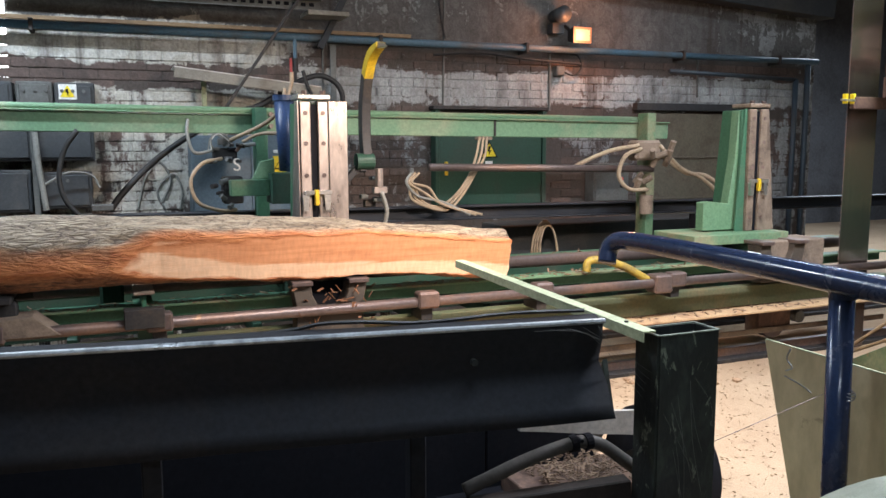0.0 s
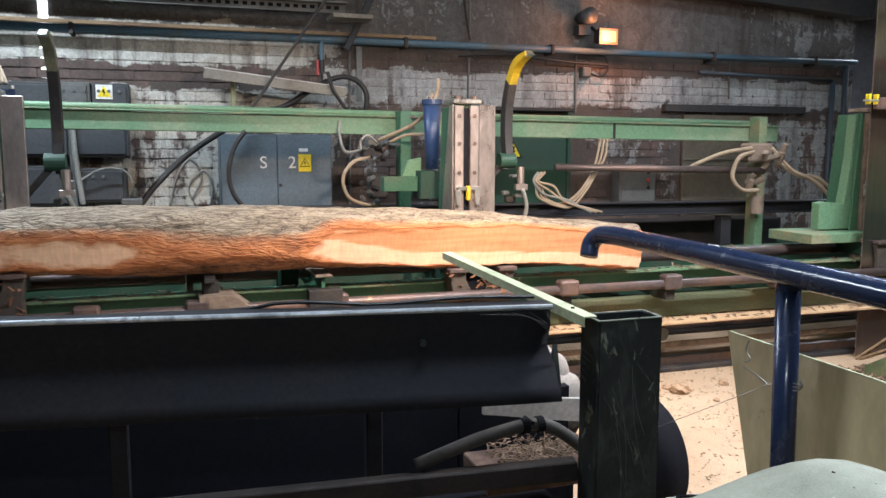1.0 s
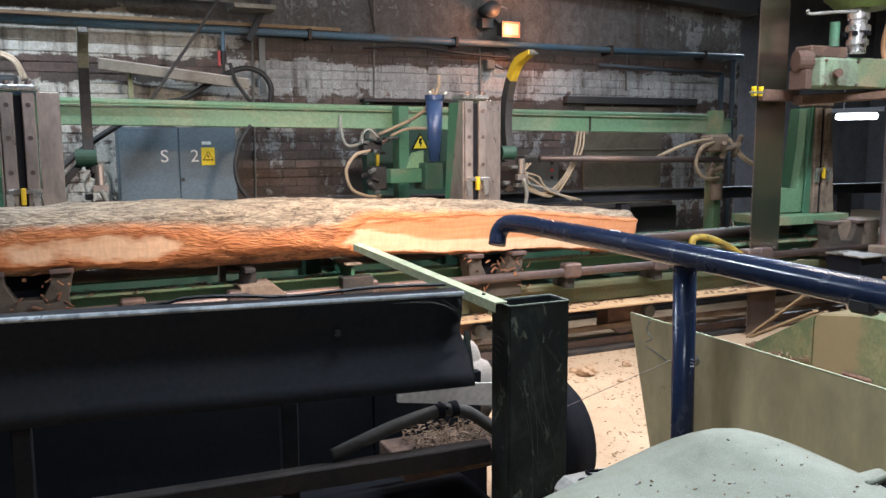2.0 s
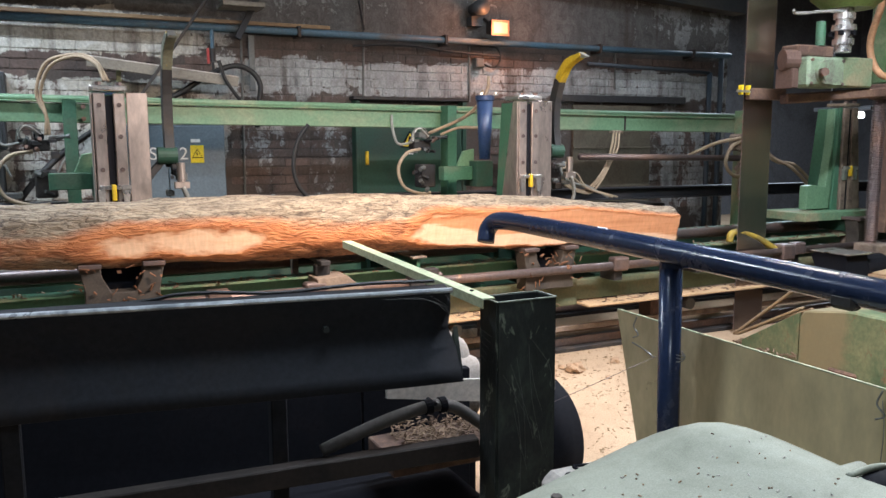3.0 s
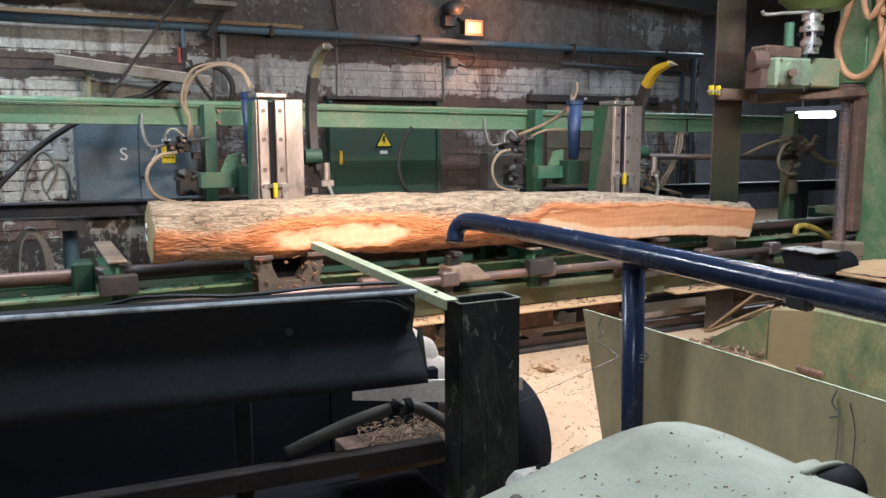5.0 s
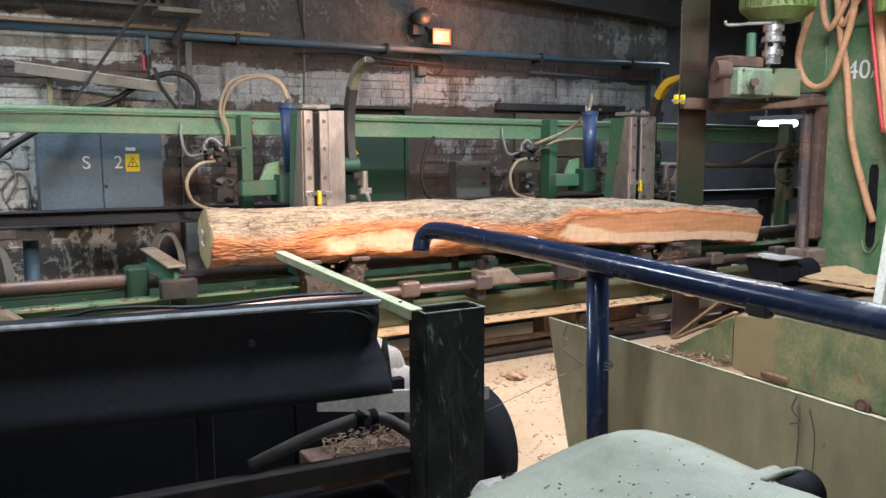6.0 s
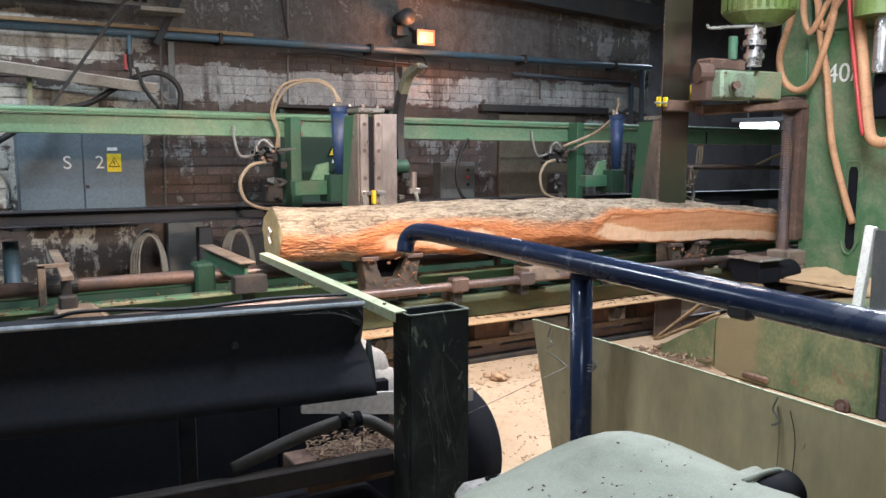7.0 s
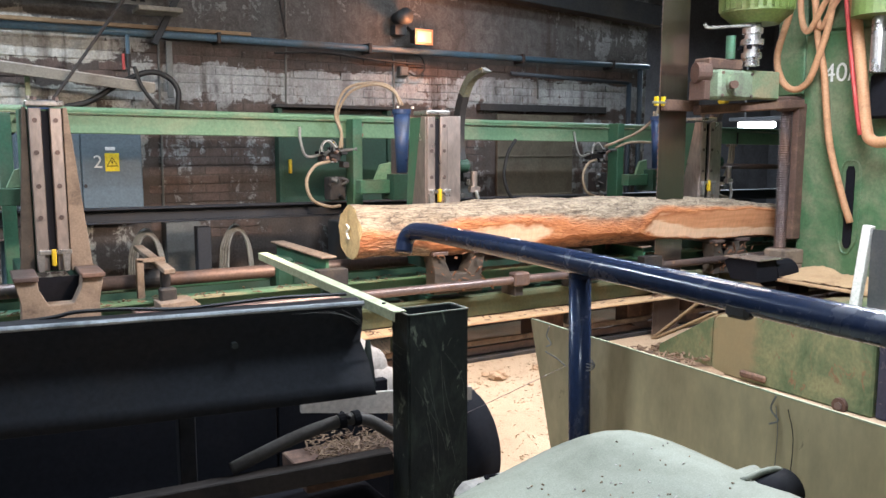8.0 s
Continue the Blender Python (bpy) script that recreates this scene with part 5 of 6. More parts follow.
lettering("40/", 0.205, Matrix.Translation((6.096, 3.735, 2.085)) @ Matrix(((0, 0, -1, 0), (-1, 0, 0, 0), (0, 1, 0, 0), (0, 0, 0, 1))), "white_plain", col)
part("saddle", box(6.12, 6.45, 4.055, 4.33, 1.93, 3.6, 0.015), "saw_green", saw, "green saddle on the column")
part("saddle_bracket", box(5.335, 5.74, 4.0, 4.10, 1.88, 2.10, 0.012), "green_dusty", saw)
part("guide_way", box(6.0, 6.098, 4.0, 4.06, 0.75, 1.86), "rust", saw)
sc = part("lead_screw", rod((5.99, 4.107, 0.62), (5.99, 4.107, 1.84), 0.040, seg=14), "rod_steel", saw, "vertical threaded lead screw")
for i in range(62):
    part("thread", rod((5.99, 4.107, 0.64 + i * 0.0195), (5.99, 4.107, 0.649 + i * 0.0195), 0.055, 0.048, 12), "rod_steel", sc)
part("screw_bearing", box(5.88, 6.12, 3.96, 4.18, 0.54, 0.66, 0.01), "dusty_iron", saw)
part("screw_bearing", box(5.96, 6.10, 3.96, 4.12, 0.477, 0.54, 0.01), "dusty_iron", saw)
part("screw_head", box(5.92, 6.08, 4.03, 4.17, 1.80, 1.92, 0.01), "rust", saw)
base = part("base", prism([(3.42, 0.0), (3.42, 0.35), (3.38, 0.395), (3.05, 0.45), (2.29, 0.45), (2.29, 0.0)], "x", 4.40, 7.6, 0.012), "saw_base_green", saw, "flaking green base casting with rust")
part("side_pillar", box(4.42, 4.9, 1.9, 2.285, 0.0, 0.60, 0.01), "rail_blue", saw)
part("base_bolt", rod((4.375, 2.47, 0.03), (4.40, 2.47, 0.03), 0.045, seg=14), "rust", base)
part("base_bolt", rod((4.365, 2.47, 0.03), (4.376, 2.47, 0.03), 0.024, seg=6), "rod_steel", base)
part("base_lug", box(4.37, 4.40, 2.97, 3.17, 0.03, 0.075, 0.012), "rust", base)
part("mounting_plate", box(5.6, 7.5, 2.7, 4.08, 0.452, 0.476), "sawdust_board", saw)
part("blade_shield", prism([(3.82, 0.46), (4.08, 0.46), (4.15, 0.60), (4.10, 0.63), (3.84, 0.63)], "x", 5.36, 5.60, 0.004), "black_gap", saw)
part("shield_lip", box(5.34, 5.62, 3.80, 4.14, 0.632, 0.643), "steel_bright", saw)
part("drum_cover", rod((5.61, 3.93, 0.50), (5.86, 3.93, 0.50), 0.11, seg=18), "black_gap", saw)
# hoses on the column
for pts, r_, mm in (([(5.98, 4.09, 2.85), (5.98, 4.12, 2.6), (5.98, 4.22, 2.26), (5.98, 4.16, 2.05), (5.98, 4.04, 1.97), (5.98, 3.92, 2.03), (5.98, 3.84, 2.22), (5.98, 3.76, 2.5), (5.98, 3.74, 2.85)], 0.027, "hose_brown"),
                    ([(6.0, 3.93, 2.85), (6.02, 3.89, 2.40), (6.03, 3.82, 2.09), (6.03, 3.74, 1.56), (6.04, 3.62, 1.16), (6.06, 3.54, 0.92)], 0.027, "hose_brown"),
                    ([(5.96, 4.02, 2.85), (5.96, 4.0, 2.55), (5.96, 3.93, 2.42), (5.96, 3.80, 2.62), (5.95, 3.66, 2.80)], 0.024, "hose_brown"),
                    ([(5.99, 3.95, 2.85), (6.0, 3.86, 2.45), (5.97, 3.74, 2.58), (5.95, 3.62, 2.72), (5.95, 3.55, 2.85)], 0.024, "hose_brown"),
                    ([(5.93, 3.56, 2.95), (5.93, 3.53, 2.6), (5.93, 3.43, 1.97), (5.93, 3.38, 1.66), (5.93, 3.33, 1.56), (5.93, 3.2, 1.55), (5.93, 2.9, 1.62)], 0.042, "hose_brown"),
                    ([(5.89, 3.605, 2.95), (5.89, 3.575, 2.6), (5.89, 3.473, 1.97), (5.89, 3.40, 1.60)], 0.016, "hose_red")):
    part("hose", tube(pts, r_, 10), mm, saw, "", True)
cp2 = part("second_coupling", rod((5.9, 3.30, 2.05), (5.9, 3.30, 2.45), 0.06, seg=16), "steel_bright", saw)
# near-black box paints the dark window between red hose and coupling
part("dark_window_fill", box(5.96, 6.08, 3.05, 3.40, 1.72, 2.05, 0.02), "black_gap", saw)
part("second_motor", rod((5.9, 3.30, 2.45), (5.9, 3.30, 3.0), 0.20, seg=24), "motor_green", saw)
wf = thing("white_frame", (4.95, 2.72, 0.50), "white framed guard window on the saw base", "frame")
part("upright", beam_between((5.0, 2.80, 0.46), (5.0, 2.74, 1.02), 0.05, 0.06), "white_plain", wf)
part("pane", box(5.0, 5.012, 2.3, 2.72, 0.50, 1.0, 0), "box_dark", wf)
part("lower_rail", box(4.98, 5.03, 2.25, 2.74, 0.47, 0.50), "white_plain", wf)
# waste wood at the foot of the blade
wst = random.Random(4)
pile = bmesh.new()
for i in range(900):
    c = Vector((wst.uniform(4.25, 6.2), wst.uniform(3.42, 4.1), 0))
    c.z = 0.02 + max(0, 0.36 * math.exp(-((c.y - 3.52) / 0.24) ** 2)) * min(1, max(0, (c.x - 4.25) / 0.7)) * wst.random() ** 0.15
    d = Vector((wst.uniform(-1, 1), wst.uniform(-1, 1), wst.uniform(-0.2, 0.4))).normalized() * wst.uniform(0.012, 0.045)
    beam_between(c - d, c + d, wst.uniform(0.006, 0.016), wst.uniform(0.003, 0.01), 0, pile)
solid("bark_waste", pile, "chip_dark", "heap of bark strips and sawdust by the saw base", "waste wood", kind="stuff")
def mound():
    bm = bmesh.new()
    nx, ny = 120, 60
    g = []
    for i in range(nx + 1):
        x = 4.12 + 2.0 * i / nx
        row = []
        for j in range(ny + 1):
            y = 3.30 + 0.92 * j / ny
            ridge = math.exp(-((y - 3.52) / 0.24) ** 2) * min(1, max(0, (x - 4.3) / 0.7))
            h = 0.34 * ridge + 0.05 * noise.noise((x * 5, y * 5, 1)) * (0.4 + ridge) + (0.028 * noise.noise((x * 19, y * 19, 4)) + 0.018 * noise.noise((x * 47, y * 47, 7))) * (0.3 + ridge)
            row.append(bm.verts.new((x, y, max(-0.01, h - 0.01))))
        g.append(row)
    for i in range(nx):
        for j in range(ny):
            bm.faces.new((g[i][j], g[i + 1][j], g[i + 1][j + 1], g[i][j + 1]))
    return bm


solid("sawdust_mound", mound(), "waste_dark", "mound of sawdust banked against the saw base", "sawdust", kind="stuff", smooth=True)
for a, b in (((4.50, 4.06, 0.08), (4.60, 3.60, 0.50)), ((4.46, 3.99, 0.10), (4.45, 3.44, 0.395)), ((4.55, 3.92, 0.16), (4.62, 3.50, 0.36))):
    solid("waste_lath", beam_between(a, b, 0.045, 0.018), "timber_old", "splintered offcut leaning on the waste heap", "offcut", "offcuts by the saw")
part("chute_plate", prism([(3.425, 0.0), (3.425, 0.372), (3.90, 0.085), (3.90, 0.0)], "x", 4.405, 4.425, 0.003), "saw_base_green", saw, "flaking green wedge plate")


def drift():
    """Sawdust lying along the foot of the column."""
    bm = bmesh.new()
    nx, ny = 16, 70
    g = []
    for i in range(nx + 1):
        row = []
        for j in range(ny + 1):
            x, y = 5.62 + 0.47 * i / nx, 2.72 + 1.34 * j / ny
            side = math.sin(math.pi * min(1, j / ny * 1.02)) ** 0.4 if 0 < j < ny else 0
            h = (0.085 * (i / nx) ** 1.5 * (0.6 + 0.8 * noise.noise((y * 4, 0.3, 2))) + 0.012 * noise.noise((x * 25, y * 25, 0)) + 0.012) * side
            row.append(bm.verts.new((x, y, 0.476 + max(0, h))))
        g.append(row)
    for i in range(nx):
        for j in range(ny):
            bm.faces.new((g[i][j], g[i + 1][j], g[i + 1][j + 1], g[i][j + 1]))
    return bm


solid("sawdust_drift", drift(), "sawdust_board", "pale sawdust drifted against the saw column", "sawdust", kind="stuff", smooth=True)

# ---- foreground: hopper guard, post, rail, sheet, hood ----
GA, GB = Vector((1.126, 1.93, 1.054)), Vector((-2.6, 2.52, 1.054))
guard = thing("hopper_guard", (0.2, 2.05, 0.0), "black folded sheet guard of a chip hopper", "guard")


def guard_sheet():
    """A folded plate: top lip, hollow face, bottom turned out towards the viewer."""
    bm = bmesh.new()
    prof = [(0.055, 0.008), (0.0, 0.0), (-0.002, -0.006), (0.012, -0.06), (0.022, -0.12), (0.012, -0.18), (-0.012, -0.24), (-0.03, -0.28)]
    along = (GB - GA)
    out = Vector((along.y, -along.x, 0)).normalized()
    if out.y > 0:
        out = -out
    rows = []
    n = 40
    for i in range(n + 1):
        p = GA + along * (i / n)
        wav = 0.003 * noise.noise((p.x * 3, 0, 0))
        rows.append([bm.verts.new(p - out * u + Vector((0, 0, v + wav)) + (Vector((-0.10, 0, 0)) * abs(v + 0.06) * (1 if v > -0.13 else -1.4) if i == 0 else Vector())) for u, v in prof])
    for a, b in zip(rows, rows[1:]):
        for k in range(len(prof) - 1):
            bm.faces.new((a[k], b[k], b[k + 1], a[k + 1]))
    bmesh.ops.recalc_face_normals(bm, faces=bm.faces)
    bmesh.ops.solidify(bm, geom=bm.faces[:], thickness=0.006)
    return bm


part("folded_sheet", guard_sheet(), "guard_paint", guard, "", True)
al = (GB - GA).normalized()
part("rolled_edge", rod(GA + Vector((0, -0.002, 0)), GB + Vector((0, -0.002, 0)), 0.008, seg=8), "edge_worn", guard, "worn grey top edge, paled to carry its highlight")
part("rubber_strip", tube([GA + Vector((-0.03, 0.06, 0.02)), GA + al * 0.25 + Vector((0, 0.06, 0.022)), GA + al * 0.5 + Vector((0, 0.06, 0.010)), GA + al * 0.75 + Vector((0, 0.06, 0.022)), GA + al * 1.2 + Vector((0, 0.06, 0.0)), GB + Vector((0, 0.06, 0.005))], 0.006, 6, 8), "cable_black", guard)
part("end_gusset", prism([(1.93, 0.79), (2.02, 0.76), (1.97, 0.93)], "x", 1.15, 1.165), "post_paint", guard)
part("rivet", rod((0.75, 1.98, 0.96), (0.75, 1.995, 0.96), 0.01, seg=8), "post_paint", guard)
# near-black sheets added to paint the dark void under the guard
part("shade_backing", box(-2.6, 1.06, 2.56, 2.6, 0.02, 0.80), "black_gap", guard)
part("shade_backing", box(1.065, 1.52, 2.56, 2.6, 0.02, 0.60), "black_gap", guard)
part("lower_bar", beam_between((1.20, 1.90, 0.565), (-2.4, 2.62, 0.36), 0.05, 0.06), "bar_rust", guard)
for sx in (0.62, -0.1, -1.1):
    part("leg", box(sx, sx + 0.05, 2.14, 2.19, 0.0, 0.80), "guard_paint", guard)
# pan added in the same near-black, so the void stays dark
part("shade_pan", box(-2.6, 1.3, 2.05, 2.55, 0.30, 0.32), "black_gap", guard)

post = thing("hollow_post", (1.295, 1.81, 0.0), "black open-topped square steel post with cobwebs", "post")
bm = bmesh.new()
ring_o = [(1.193, 1.772), (1.398, 1.772), (1.398, 1.880), (1.193, 1.880)]
ring_i = [(1.203, 1.782), (1.388, 1.782), (1.388, 1.870), (1.203, 1.870)]
lev = [[bm.verts.new((u, v, z)) for u, v in ring] for z in (0.0, 1.035) for ring in (ring_o, ring_i)]
for k in range(4):
    n_ = (k + 1) % 4
    bm.faces.new((lev[0][k], lev[0][n_], lev[2][n_], lev[2][k]))
    bm.faces.new((lev[1][n_], lev[1][k], lev[3][k], lev[3][n_]))
    bm.faces.new((lev[2][k], lev[2][n_], lev[3][n_], lev[3][k]))
bmesh.ops.recalc_face_normals(bm, faces=bm.faces)
bmesh.ops.bevel(bm, geom=[e for e in bm.edges if abs(e.verts[0].co.z - e.verts[1].co.z) > 0.5], offset=0.006, segments=2, affect="EDGES")
part("tube_section", bm, "post_paint", post)
part("inner_dirt", box(1.2035, 1.3875, 1.7825, 1.8695, 0.95, 0.985, 0), "dark_iron", post)
bm = bmesh.new()
for a in ((1.193, 1.398, 1.771, 1.779), (1.193, 1.398, 1.873, 1.881), (1.192, 1.200, 1.7795, 1.8725), (1.391, 1.399, 1.7795, 1.8725)):
    box(a[0], a[1], a[2], a[3], 1.0355, 1.0385, 0, bm)
part("worn_rim", bm, "rim_worn", post, "scuffed pale rim")
part("foot_plate", box(1.12, 1.47, 1.70, 1.95, 0.0, 0.014), "guard_paint", post)
for k in range(8):
    r_ = random.Random(70 + k)
    x0, z0 = 1.205 + 0.12 * r_.random(), 1.0 - 0.30 * r_.random()
    x1, z1 = x0 + r_.uniform(0.03, 0.12), z0 - r_.uniform(0.12, 0.38)
    x1 = min(x1, 1.392)
    part("cobweb_strand", tube([(x0, 1.7705, z0), ((x0 + x1) / 2 + r_.uniform(-0.02, 0.02), 1.767, (z0 + z1) / 2), (x1, 1.7705, z1)], 0.0005, 4, 3), "cobweb", post)
for k in range(5):
    part("cobweb_strand", tube([(1.10 - 0.05 * k, 1.925, 1.045), (1.14 - 0.02 * k, 1.90, 0.985 + 0.01 * k), (1.193, 1.80 + 0.01 * k, 0.93 - 0.02 * k)], 0.0005, 4, 4), "cobweb", post)

lath = thing("angle_lath", (1.19, 2.4, 1.04), "pale painted angle strip fixed to the post", "strip")
part("flange", beam_between((1.175, 1.79, 1.047), (1.205, 3.12, 1.062), 0.042, 0.005, 0.001), "lath_paint", lath)
part("web", beam_between((1.157, 1.79, 1.032), (1.187, 3.12, 1.047), 0.004, 0.025, 0.001), "lath_paint", lath)
part("screw", rod((1.178, 1.90, 1.05), (1.178, 1.90, 1.055), 0.006, seg=8), "dark_iron", lath)

rail = thing("handrail", (1.76, 1.7, 0.0), "dark blue painted tubular steel handrail with bent end", "handrail")
part("top_tube", tube([(1.72, 2.80, 1.065), (1.735, 2.81, 1.115), (1.752, 2.785, 1.150), (1.758, 2.70, 1.162), (1.757, 2.5, 1.165), (1.745, 1.6, 1.159), (1.73, 0.7, 1.146), (1.71, -0.6, 1.130)], 0.0375, 20, 8), "rail_blue", rail, "", True)
part("upright", rod((1.79, 1.70, 0.0), (1.765, 1.70, 1.15), 0.035, seg=20), "rail_blue", rail, "", True)
part("weld_collar", rod((1.77, 1.70, 1.11), (1.768, 1.70, 1.14), 0.040, 0.037, 20), "rail_blue", rail)
part("scuff_mark", tube([(1.756, 2.06, 1.1985), (1.745, 2.04, 1.1995), (1.752, 2.01, 1.199), (1.742, 1.99, 1.1985)], 0.003, 5, 4), "white_plain", rail)
part("underside_lug", box(1.70, 1.74, 1.02, 1.09, 1.105, 1.145, 0.01), "dark_iron", rail)
for k, zz in enumerate((0.835, 0.83, 0.822)):
    part("tie_wire", tube([(1.785 + 0.037 * math.cos(a), 1.70 + 0.037 * math.sin(a), zz + 0.006 * math.sin(a * 2 + k)) for a in [j * math.pi / 4 for j in range(9)]], 0.0022, 5, 4), "wire_steel", rail)
solid("guy_wire", tube([(1.755, 1.72, 0.83), (1.58, 1.76, 0.765), (1.40, 1.80, 0.70)], 0.0009, 5, 6), "rod_steel", "thin wire stretched from rail to post", "wire")

sheet = thing("steel_sheet", (1.87, 1.2, 0.0), "olive-grey steel sheet wired behind the handrail", "sheet")
bm = prism([(2.066, 0.899), (1.94, 0.456), (1.815, 0.0), (-0.4, 0.0), (-0.4, 0.895)], "x", 1.852, 1.856)
part("plate", bm, "sheet_olive", sheet)
part("edge", beam_between((1.854, 2.061, 0.900), (1.854, -0.4, 0.896), 0.006, 0.004, 0), "lath_paint", sheet)
for yy, zz in ((1.95, 0.865), (1.035, 0.865)):
    part("tie_wire", tube([(1.846, yy, zz + 0.03), (1.842, yy + 0.01, zz - 0.005), (1.846, yy - 0.01, zz - 0.03), (1.842, yy + 0.012, zz - 0.045)], 0.0025, 5, 4), "wire_steel", sheet)
part("tie_wire", tube([(1.848, 1.035, 0.87), (1.846, 1.025, 0.8), (1.847, 1.03, 0.68)], 0.0011, 5, 4), "wire_steel", sheet)
part("tie_wire", tube([(1.848, 1.0, 0.87), (1.846, 0.98, 0.8), (1.847, 0.985, 0.68)], 0.0011, 5, 4), "cable_black", sheet)
part("tie_wire", tube([(1.846, 1.97, 0.80), (1.844, 1.9, 0.79), (1.846, 1.86, 0.775)], 0.0025, 5, 4), "wire_steel", sheet)

hood = thing("machine_hood", (1.5, 0.95, 0.0), "dusty pale grey rounded machine hood", "hood")


def hood_mesh():
    """A broad flat-topped cover with a soft crown and rounded shoulders."""
    bm = bmesh.new()
    nu, nv = 72, 14
    cx_, cy_, hx, hy = 1.115, 0.828, 0.581, 0.565
    rows = []
    for j in range(nv + 1):
        s = j / nv
        row = []
        for i in range(nu):
            a = 2 * math.pi * i / nu
            c, d = math.cos(a), math.sin(a)
            e = 1 / (abs(c) ** 4.5 + abs(d) ** 4.5) ** (1 / 4.5)
            f = min(1.0, s * 1.25)
            drop = max(0, s - 0.62) / 0.38
            x, y = cx_ + hx * e * c * f, cy_ + hy * e * d * f
            z = 0.755 - 0.02 * f * f - 0.10 * drop ** 1.7 - (0.62 if j == nv else 0)
            z += 0.181 * (min(x, 1.585) - 1.42) + 0.029 * math.exp(-((x - 1.60) / 0.42) ** 2 - ((y - 1.374) / 0.232) ** 2)
            row.append(bm.verts.new((x, y, z + 0.0015 * noise.noise((x * 6, y * 6, 0)))))
        rows.append(row)
    for a, b in zip(rows, rows[1:]):
        for i in range(nu):
            if a is rows[0]:
                continue
            bm.faces.new((a[i], a[(i + 1) % nu], b[(i + 1) % nu], b[i]))
    bm.faces.new(rows[1])
    for v in rows[0]:
        bm.verts.remove(v)
    bmesh.ops.recalc_face_normals(bm, faces=bm.faces)
    return bm


part("cover", hood_mesh(), "hood_grey", hood, "", True)
part("lip", rod((1.52, 0.985, 0.708), (1.69, 0.955, 0.732), 0.044, 0.042, 24), "hood_grey", hood, "rounded spout of the hood", True)
part("spout_opening", rod((1.60, 0.905, 0.715), (1.735, 0.915, 0.722), 0.044, 0.050, 24), "black_gap", hood, "dark opening of the spout", True)
part("spout_rim", tube([(1.60, 0.93, 0.766), (1.67, 0.93, 0.772), (1.72, 0.925, 0.768), (1.745, 0.92, 0.745)], 0.008, 8), "hood_grey", hood, "", True)
part("edge_bolt", rod((1.05, 1.245, 0.67), (1.05, 1.245, 0.704), 0.013, seg=6), "dark_iron", hood)

def hood_top(x, y):
    """Height of the hood's skin over a point of the plan."""
    f = (abs((x - 1.115) / 0.581) ** 4.5 + abs((y - 0.828) / 0.565) ** 4.5) ** (1 / 4.5)
    drop = max(0, f / 1.25 - 0.62) / 0.38
    return 0.755 - 0.02 * f * f - 0.10 * drop ** 1.7 + 0.181 * (min(x, 1.585) - 1.42) + 0.029 * math.exp(-((x - 1.60) / 0.42) ** 2 - ((y - 1.374) / 0.232) ** 2)


hr = random.Random(31)
for k in range(130):
    q = Vector((hr.uniform(1.0, 1.62), hr.uniform(0.6, 1.26), 0.0))
    bm = bmesh.new()
    d = Vector((hr.uniform(-1, 1), hr.uniform(-1, 1), 0)).normalized() * hr.uniform(0.001, 0.0045)
    zt = hood_top(q.x, q.y)
    beam_between(q - d + Vector((0, 0, zt)), q + d + Vector((0, 0, zt + 0.002)), 0.003, 0.003, 0, bm)
    part("dust_fleck", bm, hr.choice(["wood_chip", "chip_dark", "tray_pale"]), hood)

# clutter under the hopper

solid("pale_board", prism([(1.06, 0.668), (1.09, 0.672), (1.75, 0.60), (1.75, 0.50), (1.30, 0.572), (1.15, 0.60), (1.06, 0.615)], "y", 2.30, 2.315), "tray_pale", "upright dusty pale board under the hopper", "board")
bp = thing("bent_pipe", (1.05, 2.02, 0.55), "bent grey pipe with a black clamp below the hopper", "pipe")
part("tube", tube([(0.74, 2.03, 0.580), (0.82, 2.02, 0.610), (0.944, 2.02, 0.645), (1.07, 2.02, 0.668), (1.13, 2.02, 0.668), (1.19, 2.02, 0.648), (1.27, 2.01, 0.588), (1.34, 2.0, 0.53)], 0.020, 12), "pipe_dull", bp, "", True)
for cx_ in (1.075, 1.125):
    part("clamp", rod((cx_, 2.02, 0.668), (cx_ + 0.022, 2.02, 0.669), 0.025, seg=16), "black_gap", bp)
part("clamp_bolt", rod((1.10, 1.99, 0.684), (1.10, 2.05, 0.684), 0.006, seg=8), "black_gap", bp)
ch = bmesh.new()
cr = random.Random(12)
for i in range(500):
    c = Vector((cr.uniform(1.04, 1.36), cr.uniform(2.06, 2.27), 0.50 + 0.05 * cr.random()))
    d = Vector((cr.uniform(-1, 1), cr.uniform(-1, 1), cr.uniform(-0.4, 0.4))).normalized() * cr.uniform(0.004, 0.016)
    beam_between(c - d, c + d, cr.uniform(0.002, 0.008), 0.002, 0, ch)
solid("chip_heap", ch, "chip_dark", "heap of bark chips caught below the hopper", "wood chips", kind="stuff")
solid("chip_shelf", box(0.98, 1.40, 2.05, 2.28, 0.44, 0.50), "rust", "rusty shelf below the hopper heaped with chips", "shelf")
for (sx, sy, sz, rx_, mm) in ((1.47, 2.74, 0.715, 0.12, "sack_cloth"), (1.53, 2.70, 0.625, 0.10, "sack_cloth")):
    bm = bmesh.new()
    bmesh.ops.create_icosphere(bm, subdivisions=4, radius=1)
    for v in bm.verts:
        v.co = v.co * (1 + 0.14 * noise.noise(v.co * 1.7 + Vector((sx, 0, 0))))
        v.co = Vector((sx + v.co.x * rx_ * 1.2, sy + v.co.y * rx_, 0.32 + (v.co.z + 1) * (sz - 0.3) * 0.5))
    solid("dusty_sack", bm, mm, "slumped pale dusty sack behind the hopper", "sack", "sacks behind the hopper", smooth=True)
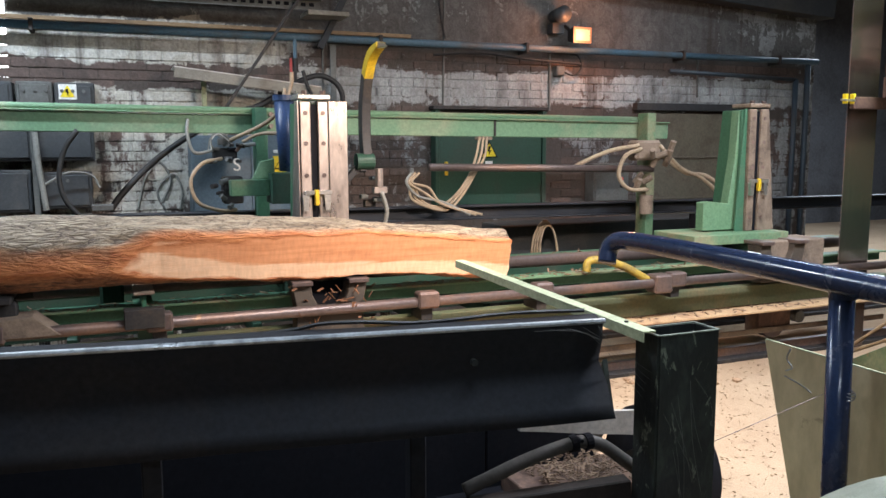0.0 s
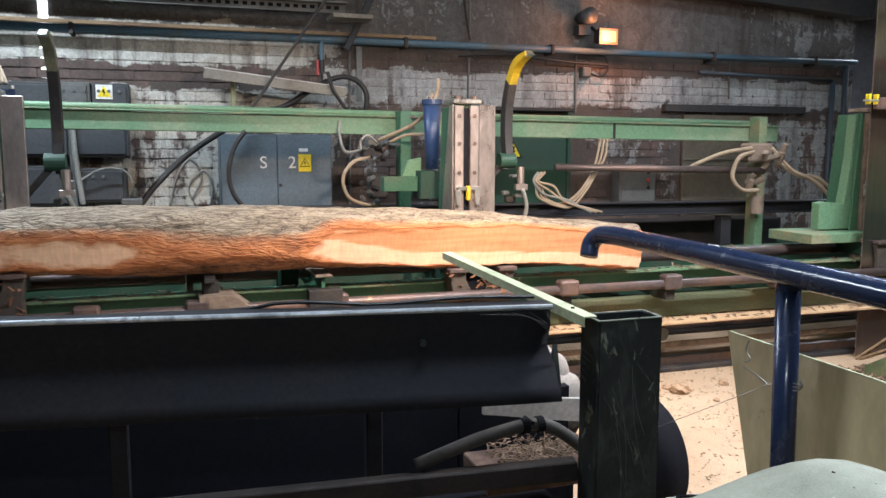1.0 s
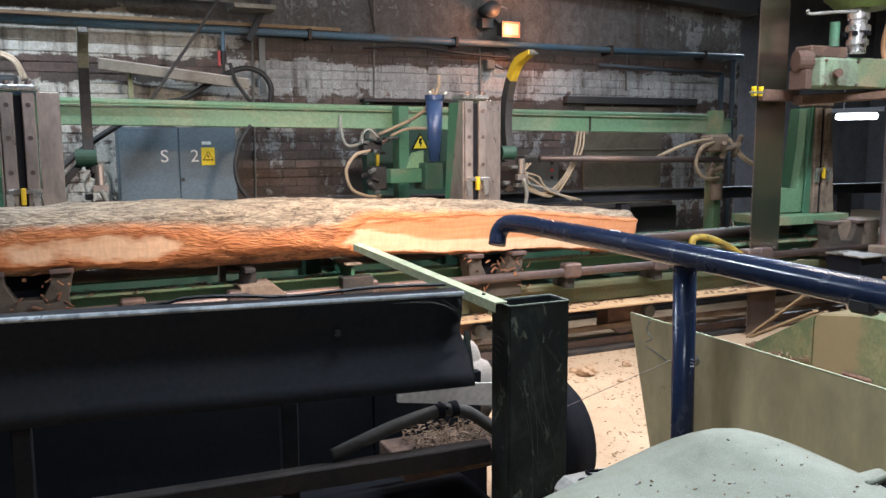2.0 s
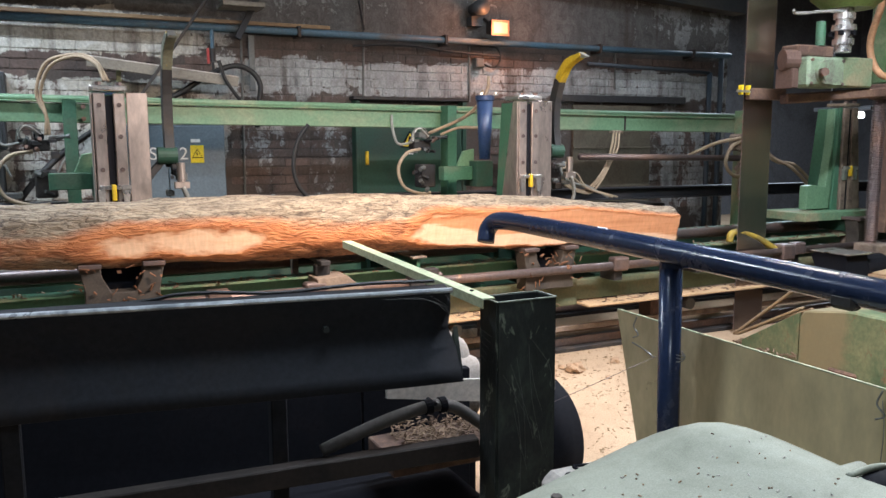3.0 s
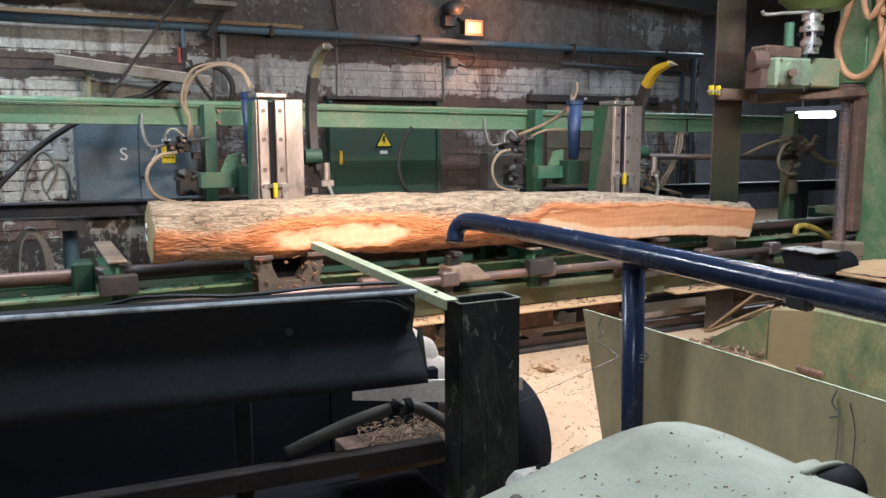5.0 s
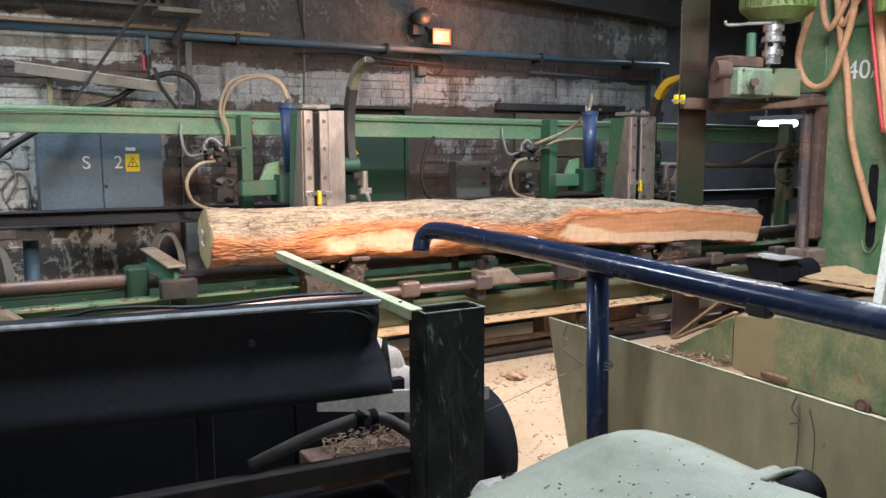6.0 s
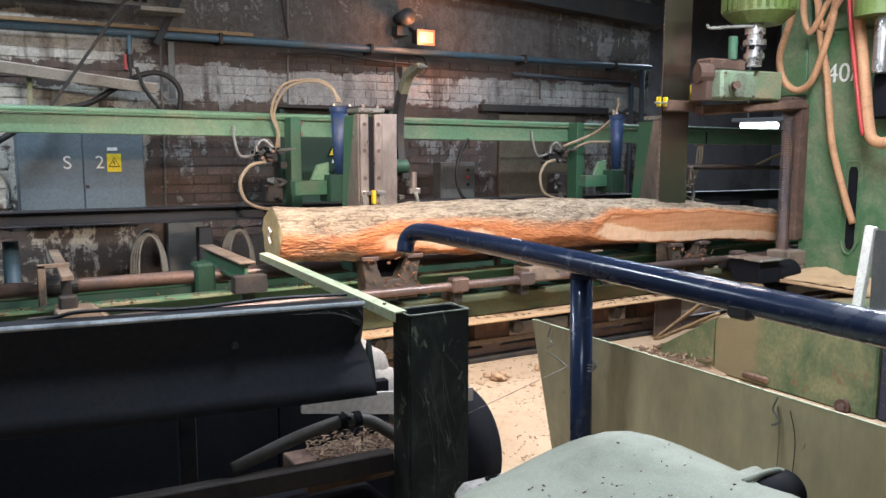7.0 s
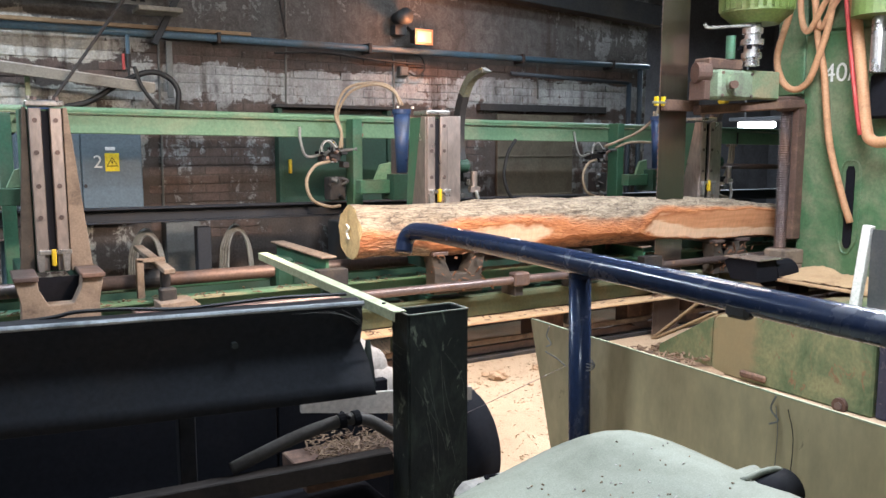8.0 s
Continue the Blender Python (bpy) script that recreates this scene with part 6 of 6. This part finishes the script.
shelf = thing("sack_shelf", (1.45, 2.7, 0.0), "low dark shelf carrying dusty sacks", "shelf")
part("board", box(1.1, 1.60, 2.605, 2.95, 0.28, 0.325), "black_gap", shelf)
for sx in (1.12, 1.53):
    part("leg", box(sx, sx + 0.05, 2.62, 2.67, 0, 0.279), "black_gap", shelf)
whl = thing("drive_wheel", (1.74, 2.3, 0.0), "black rubber drive wheel beside the post", "wheel")
bm = rod((1.62, 2.42, 0.33), (1.82, 2.42, 0.33), 0.25, seg=36)
bmesh.ops.bevel(bm, geom=[e for e in bm.edges if len(e.link_faces) == 2 and any(len(f.verts) > 4 for f in e.link_faces)], offset=0.03, segments=3, affect="EDGES")
part("tyre", bm, "black_gap", whl, "", True)
part("hub", rod((1.61, 2.42, 0.33), (1.83, 2.42, 0.33), 0.09, seg=18), "dark_iron", whl)
part("stand", box(1.64, 1.74, 2.32, 2.52, 0.0, 0.1), "black_gap", whl)
pl = thing("gasket_plate", (1.36, 1.58, 0.0), "pale plate with a dark outline beside the post", "plate")
part("plate", box(1.26, 1.46, 1.50, 1.66, 0.40, 0.57, 0.03), "tray_pale", pl)
part("outline", tube([(1.29, 1.52, 0.573), (1.31, 1.58, 0.573), (1.36, 1.57, 0.573), (1.36, 1.62, 0.573), (1.43, 1.60, 0.573)], 0.005, 6, 4), "black_gap", pl)
part("plate_stand", box(1.30, 1.40, 1.55, 1.62, 0.0, 0.4), "black_gap", pl)

# ---- floor litter ----
fl = bmesh.new()
fr = random.Random(21)
for i in range(1300):
    c = Vector((fr.uniform(1.6, 4.4), fr.uniform(2.4, 4.4), 0.004))
    d = Vector((fr.uniform(-1, 1), fr.uniform(-1, 1), fr.uniform(-0.05, 0.3))).normalized() * fr.uniform(0.0015, 0.008) * (1.6 if c.y > 3.8 else 1)
    beam_between(c - d, c + d, fr.uniform(0.002, 0.008), 0.003, 0, fl)
solid("floor_chips", fl, "timber_old", "scattered wood chips and bark on the sawdust floor", "wood chips", kind="stuff")
for k in range(9):
    r_ = random.Random(90 + k)
    q = Vector((3.05, 4.0, 0)) if k == 0 else Vector((r_.uniform(2.5, 3.7), r_.uniform(3.7, 4.4), 0))
    s_ = 0.06 if k == 0 else r_.uniform(0.015, 0.035)
    bm = bmesh.new()
    bmesh.ops.create_icosphere(bm, subdivisions=3, radius=s_)
    for v in bm.verts:
        v.co *= 1 + 0.5 * noise.noise(v.co * 30 + Vector((k, 0, 0)))
        v.co.z *= 0.6
    bmesh.ops.translate(bm, verts=bm.verts, vec=q + Vector((0, 0, s_ * 0.4)))
    solid("bark_lump", bm, "wood_chip", "lump of bark and sawdust on the floor", "bark lump", "bark lumps on the floor")

# ---- bricks of the back wall ----
def bricks():
    wall = bpy.data.objects["wall_north"]
    L, H, J = 0.215, 0.065, 0.010
    shapes = []
    for k in range(6):
        bm = bmesh.new()
        bmesh.ops.create_cube(bm, size=1)
        bmesh.ops.bevel(bm, geom=bm.edges[:], offset=0.06, segments=1, affect="EDGES")
        for v in bm.verts:
            v.co = Vector((v.co.x * L, v.co.y * 0.03, v.co.z * H)) + 1.6 * Vector((noise.noise((k, v.co.x * 3, v.co.z)), noise.noise((k + 9, v.co.x * 3, v.co.z)), noise.noise((k + 20, v.co.z, v.co.x)))) * 0.004
        me = bpy.data.meshes.new("brick")
        bm.to_mesh(me)
        bm.free()
        me.materials.append(MATS["wall_whitewash"])
        shapes.append(me)
    taken = [(0.40, 1.34, 0, 1.65), (2.44, 3.58, 0, 1.88), (4.76, 5.78, 0, 1.87), (4.5, 6.25, 1.86, 1.94), (4.0, 4.45, 0.98, 1.38)]
    made, verts, faces = 0, [], []
    rnd = random.Random(7)
    base_v = [v.co.copy() for v in shapes[0].vertices]
    base_f = [tuple(p.vertices) for p in shapes[0].polygons]
    for row in range(10, 31):
        z = 0.04 + row * (H + J)
        n = 0
        x = -2.2 + (0.1125 if row % 2 else 0)
        while x < 6.45:
            x += L + J
            if any(a - 0.1 < x < b + 0.1 and c - 0.03 < z < d + 0.03 for a, b, c, d in taken) or rnd.random() < 0.06:
                continue
            at = Vector((x, WALL_Y + 0.005 + rnd.uniform(-0.004, 0.004), z))
            if 1.3 < x < 4.9 and made < 300 and z > 0.9:
                ob = new("brick", shapes[rnd.randrange(6)])
                ob.parent = wall
                ob.location = at - wall.location
                made += 1
            else:
                o = len(verts)
                verts += [tuple(v + at) for v in base_v]
                faces += [tuple(i + o for i in f) for f in base_f]
    me = bpy.data.meshes.new("brickwork")
    me.from_pydata([tuple(Vector(v) - wall.location) for v in verts], [], faces)
    me.materials.append(MATS["wall_whitewash"])
    ob = new("brickwork", me)
    ob.parent = wall
    tagged(ob, "", "", "", "stuff")


bricks()


# ---- movement ----
TRAVEL = ((0.0, -2.905), (0.5, -2.53), (1.0, -2.025), (1.5, -1.61), (3.0, -0.815), (3.5, -0.515), (4.0, -0.25), (4.5, 0.0), (6.0, 0.745), (6.5, 0.985), (7.0, 1.235), (7.5, 1.495), (8.0, 1.75))


def motions():
    for ob in (car, log):
        q = ob.location.copy()
        walk(ob, [(t, pose(q.x + d, q.y, q.z - 0.015 * d)) for t, d in TRAVEL])


motions()
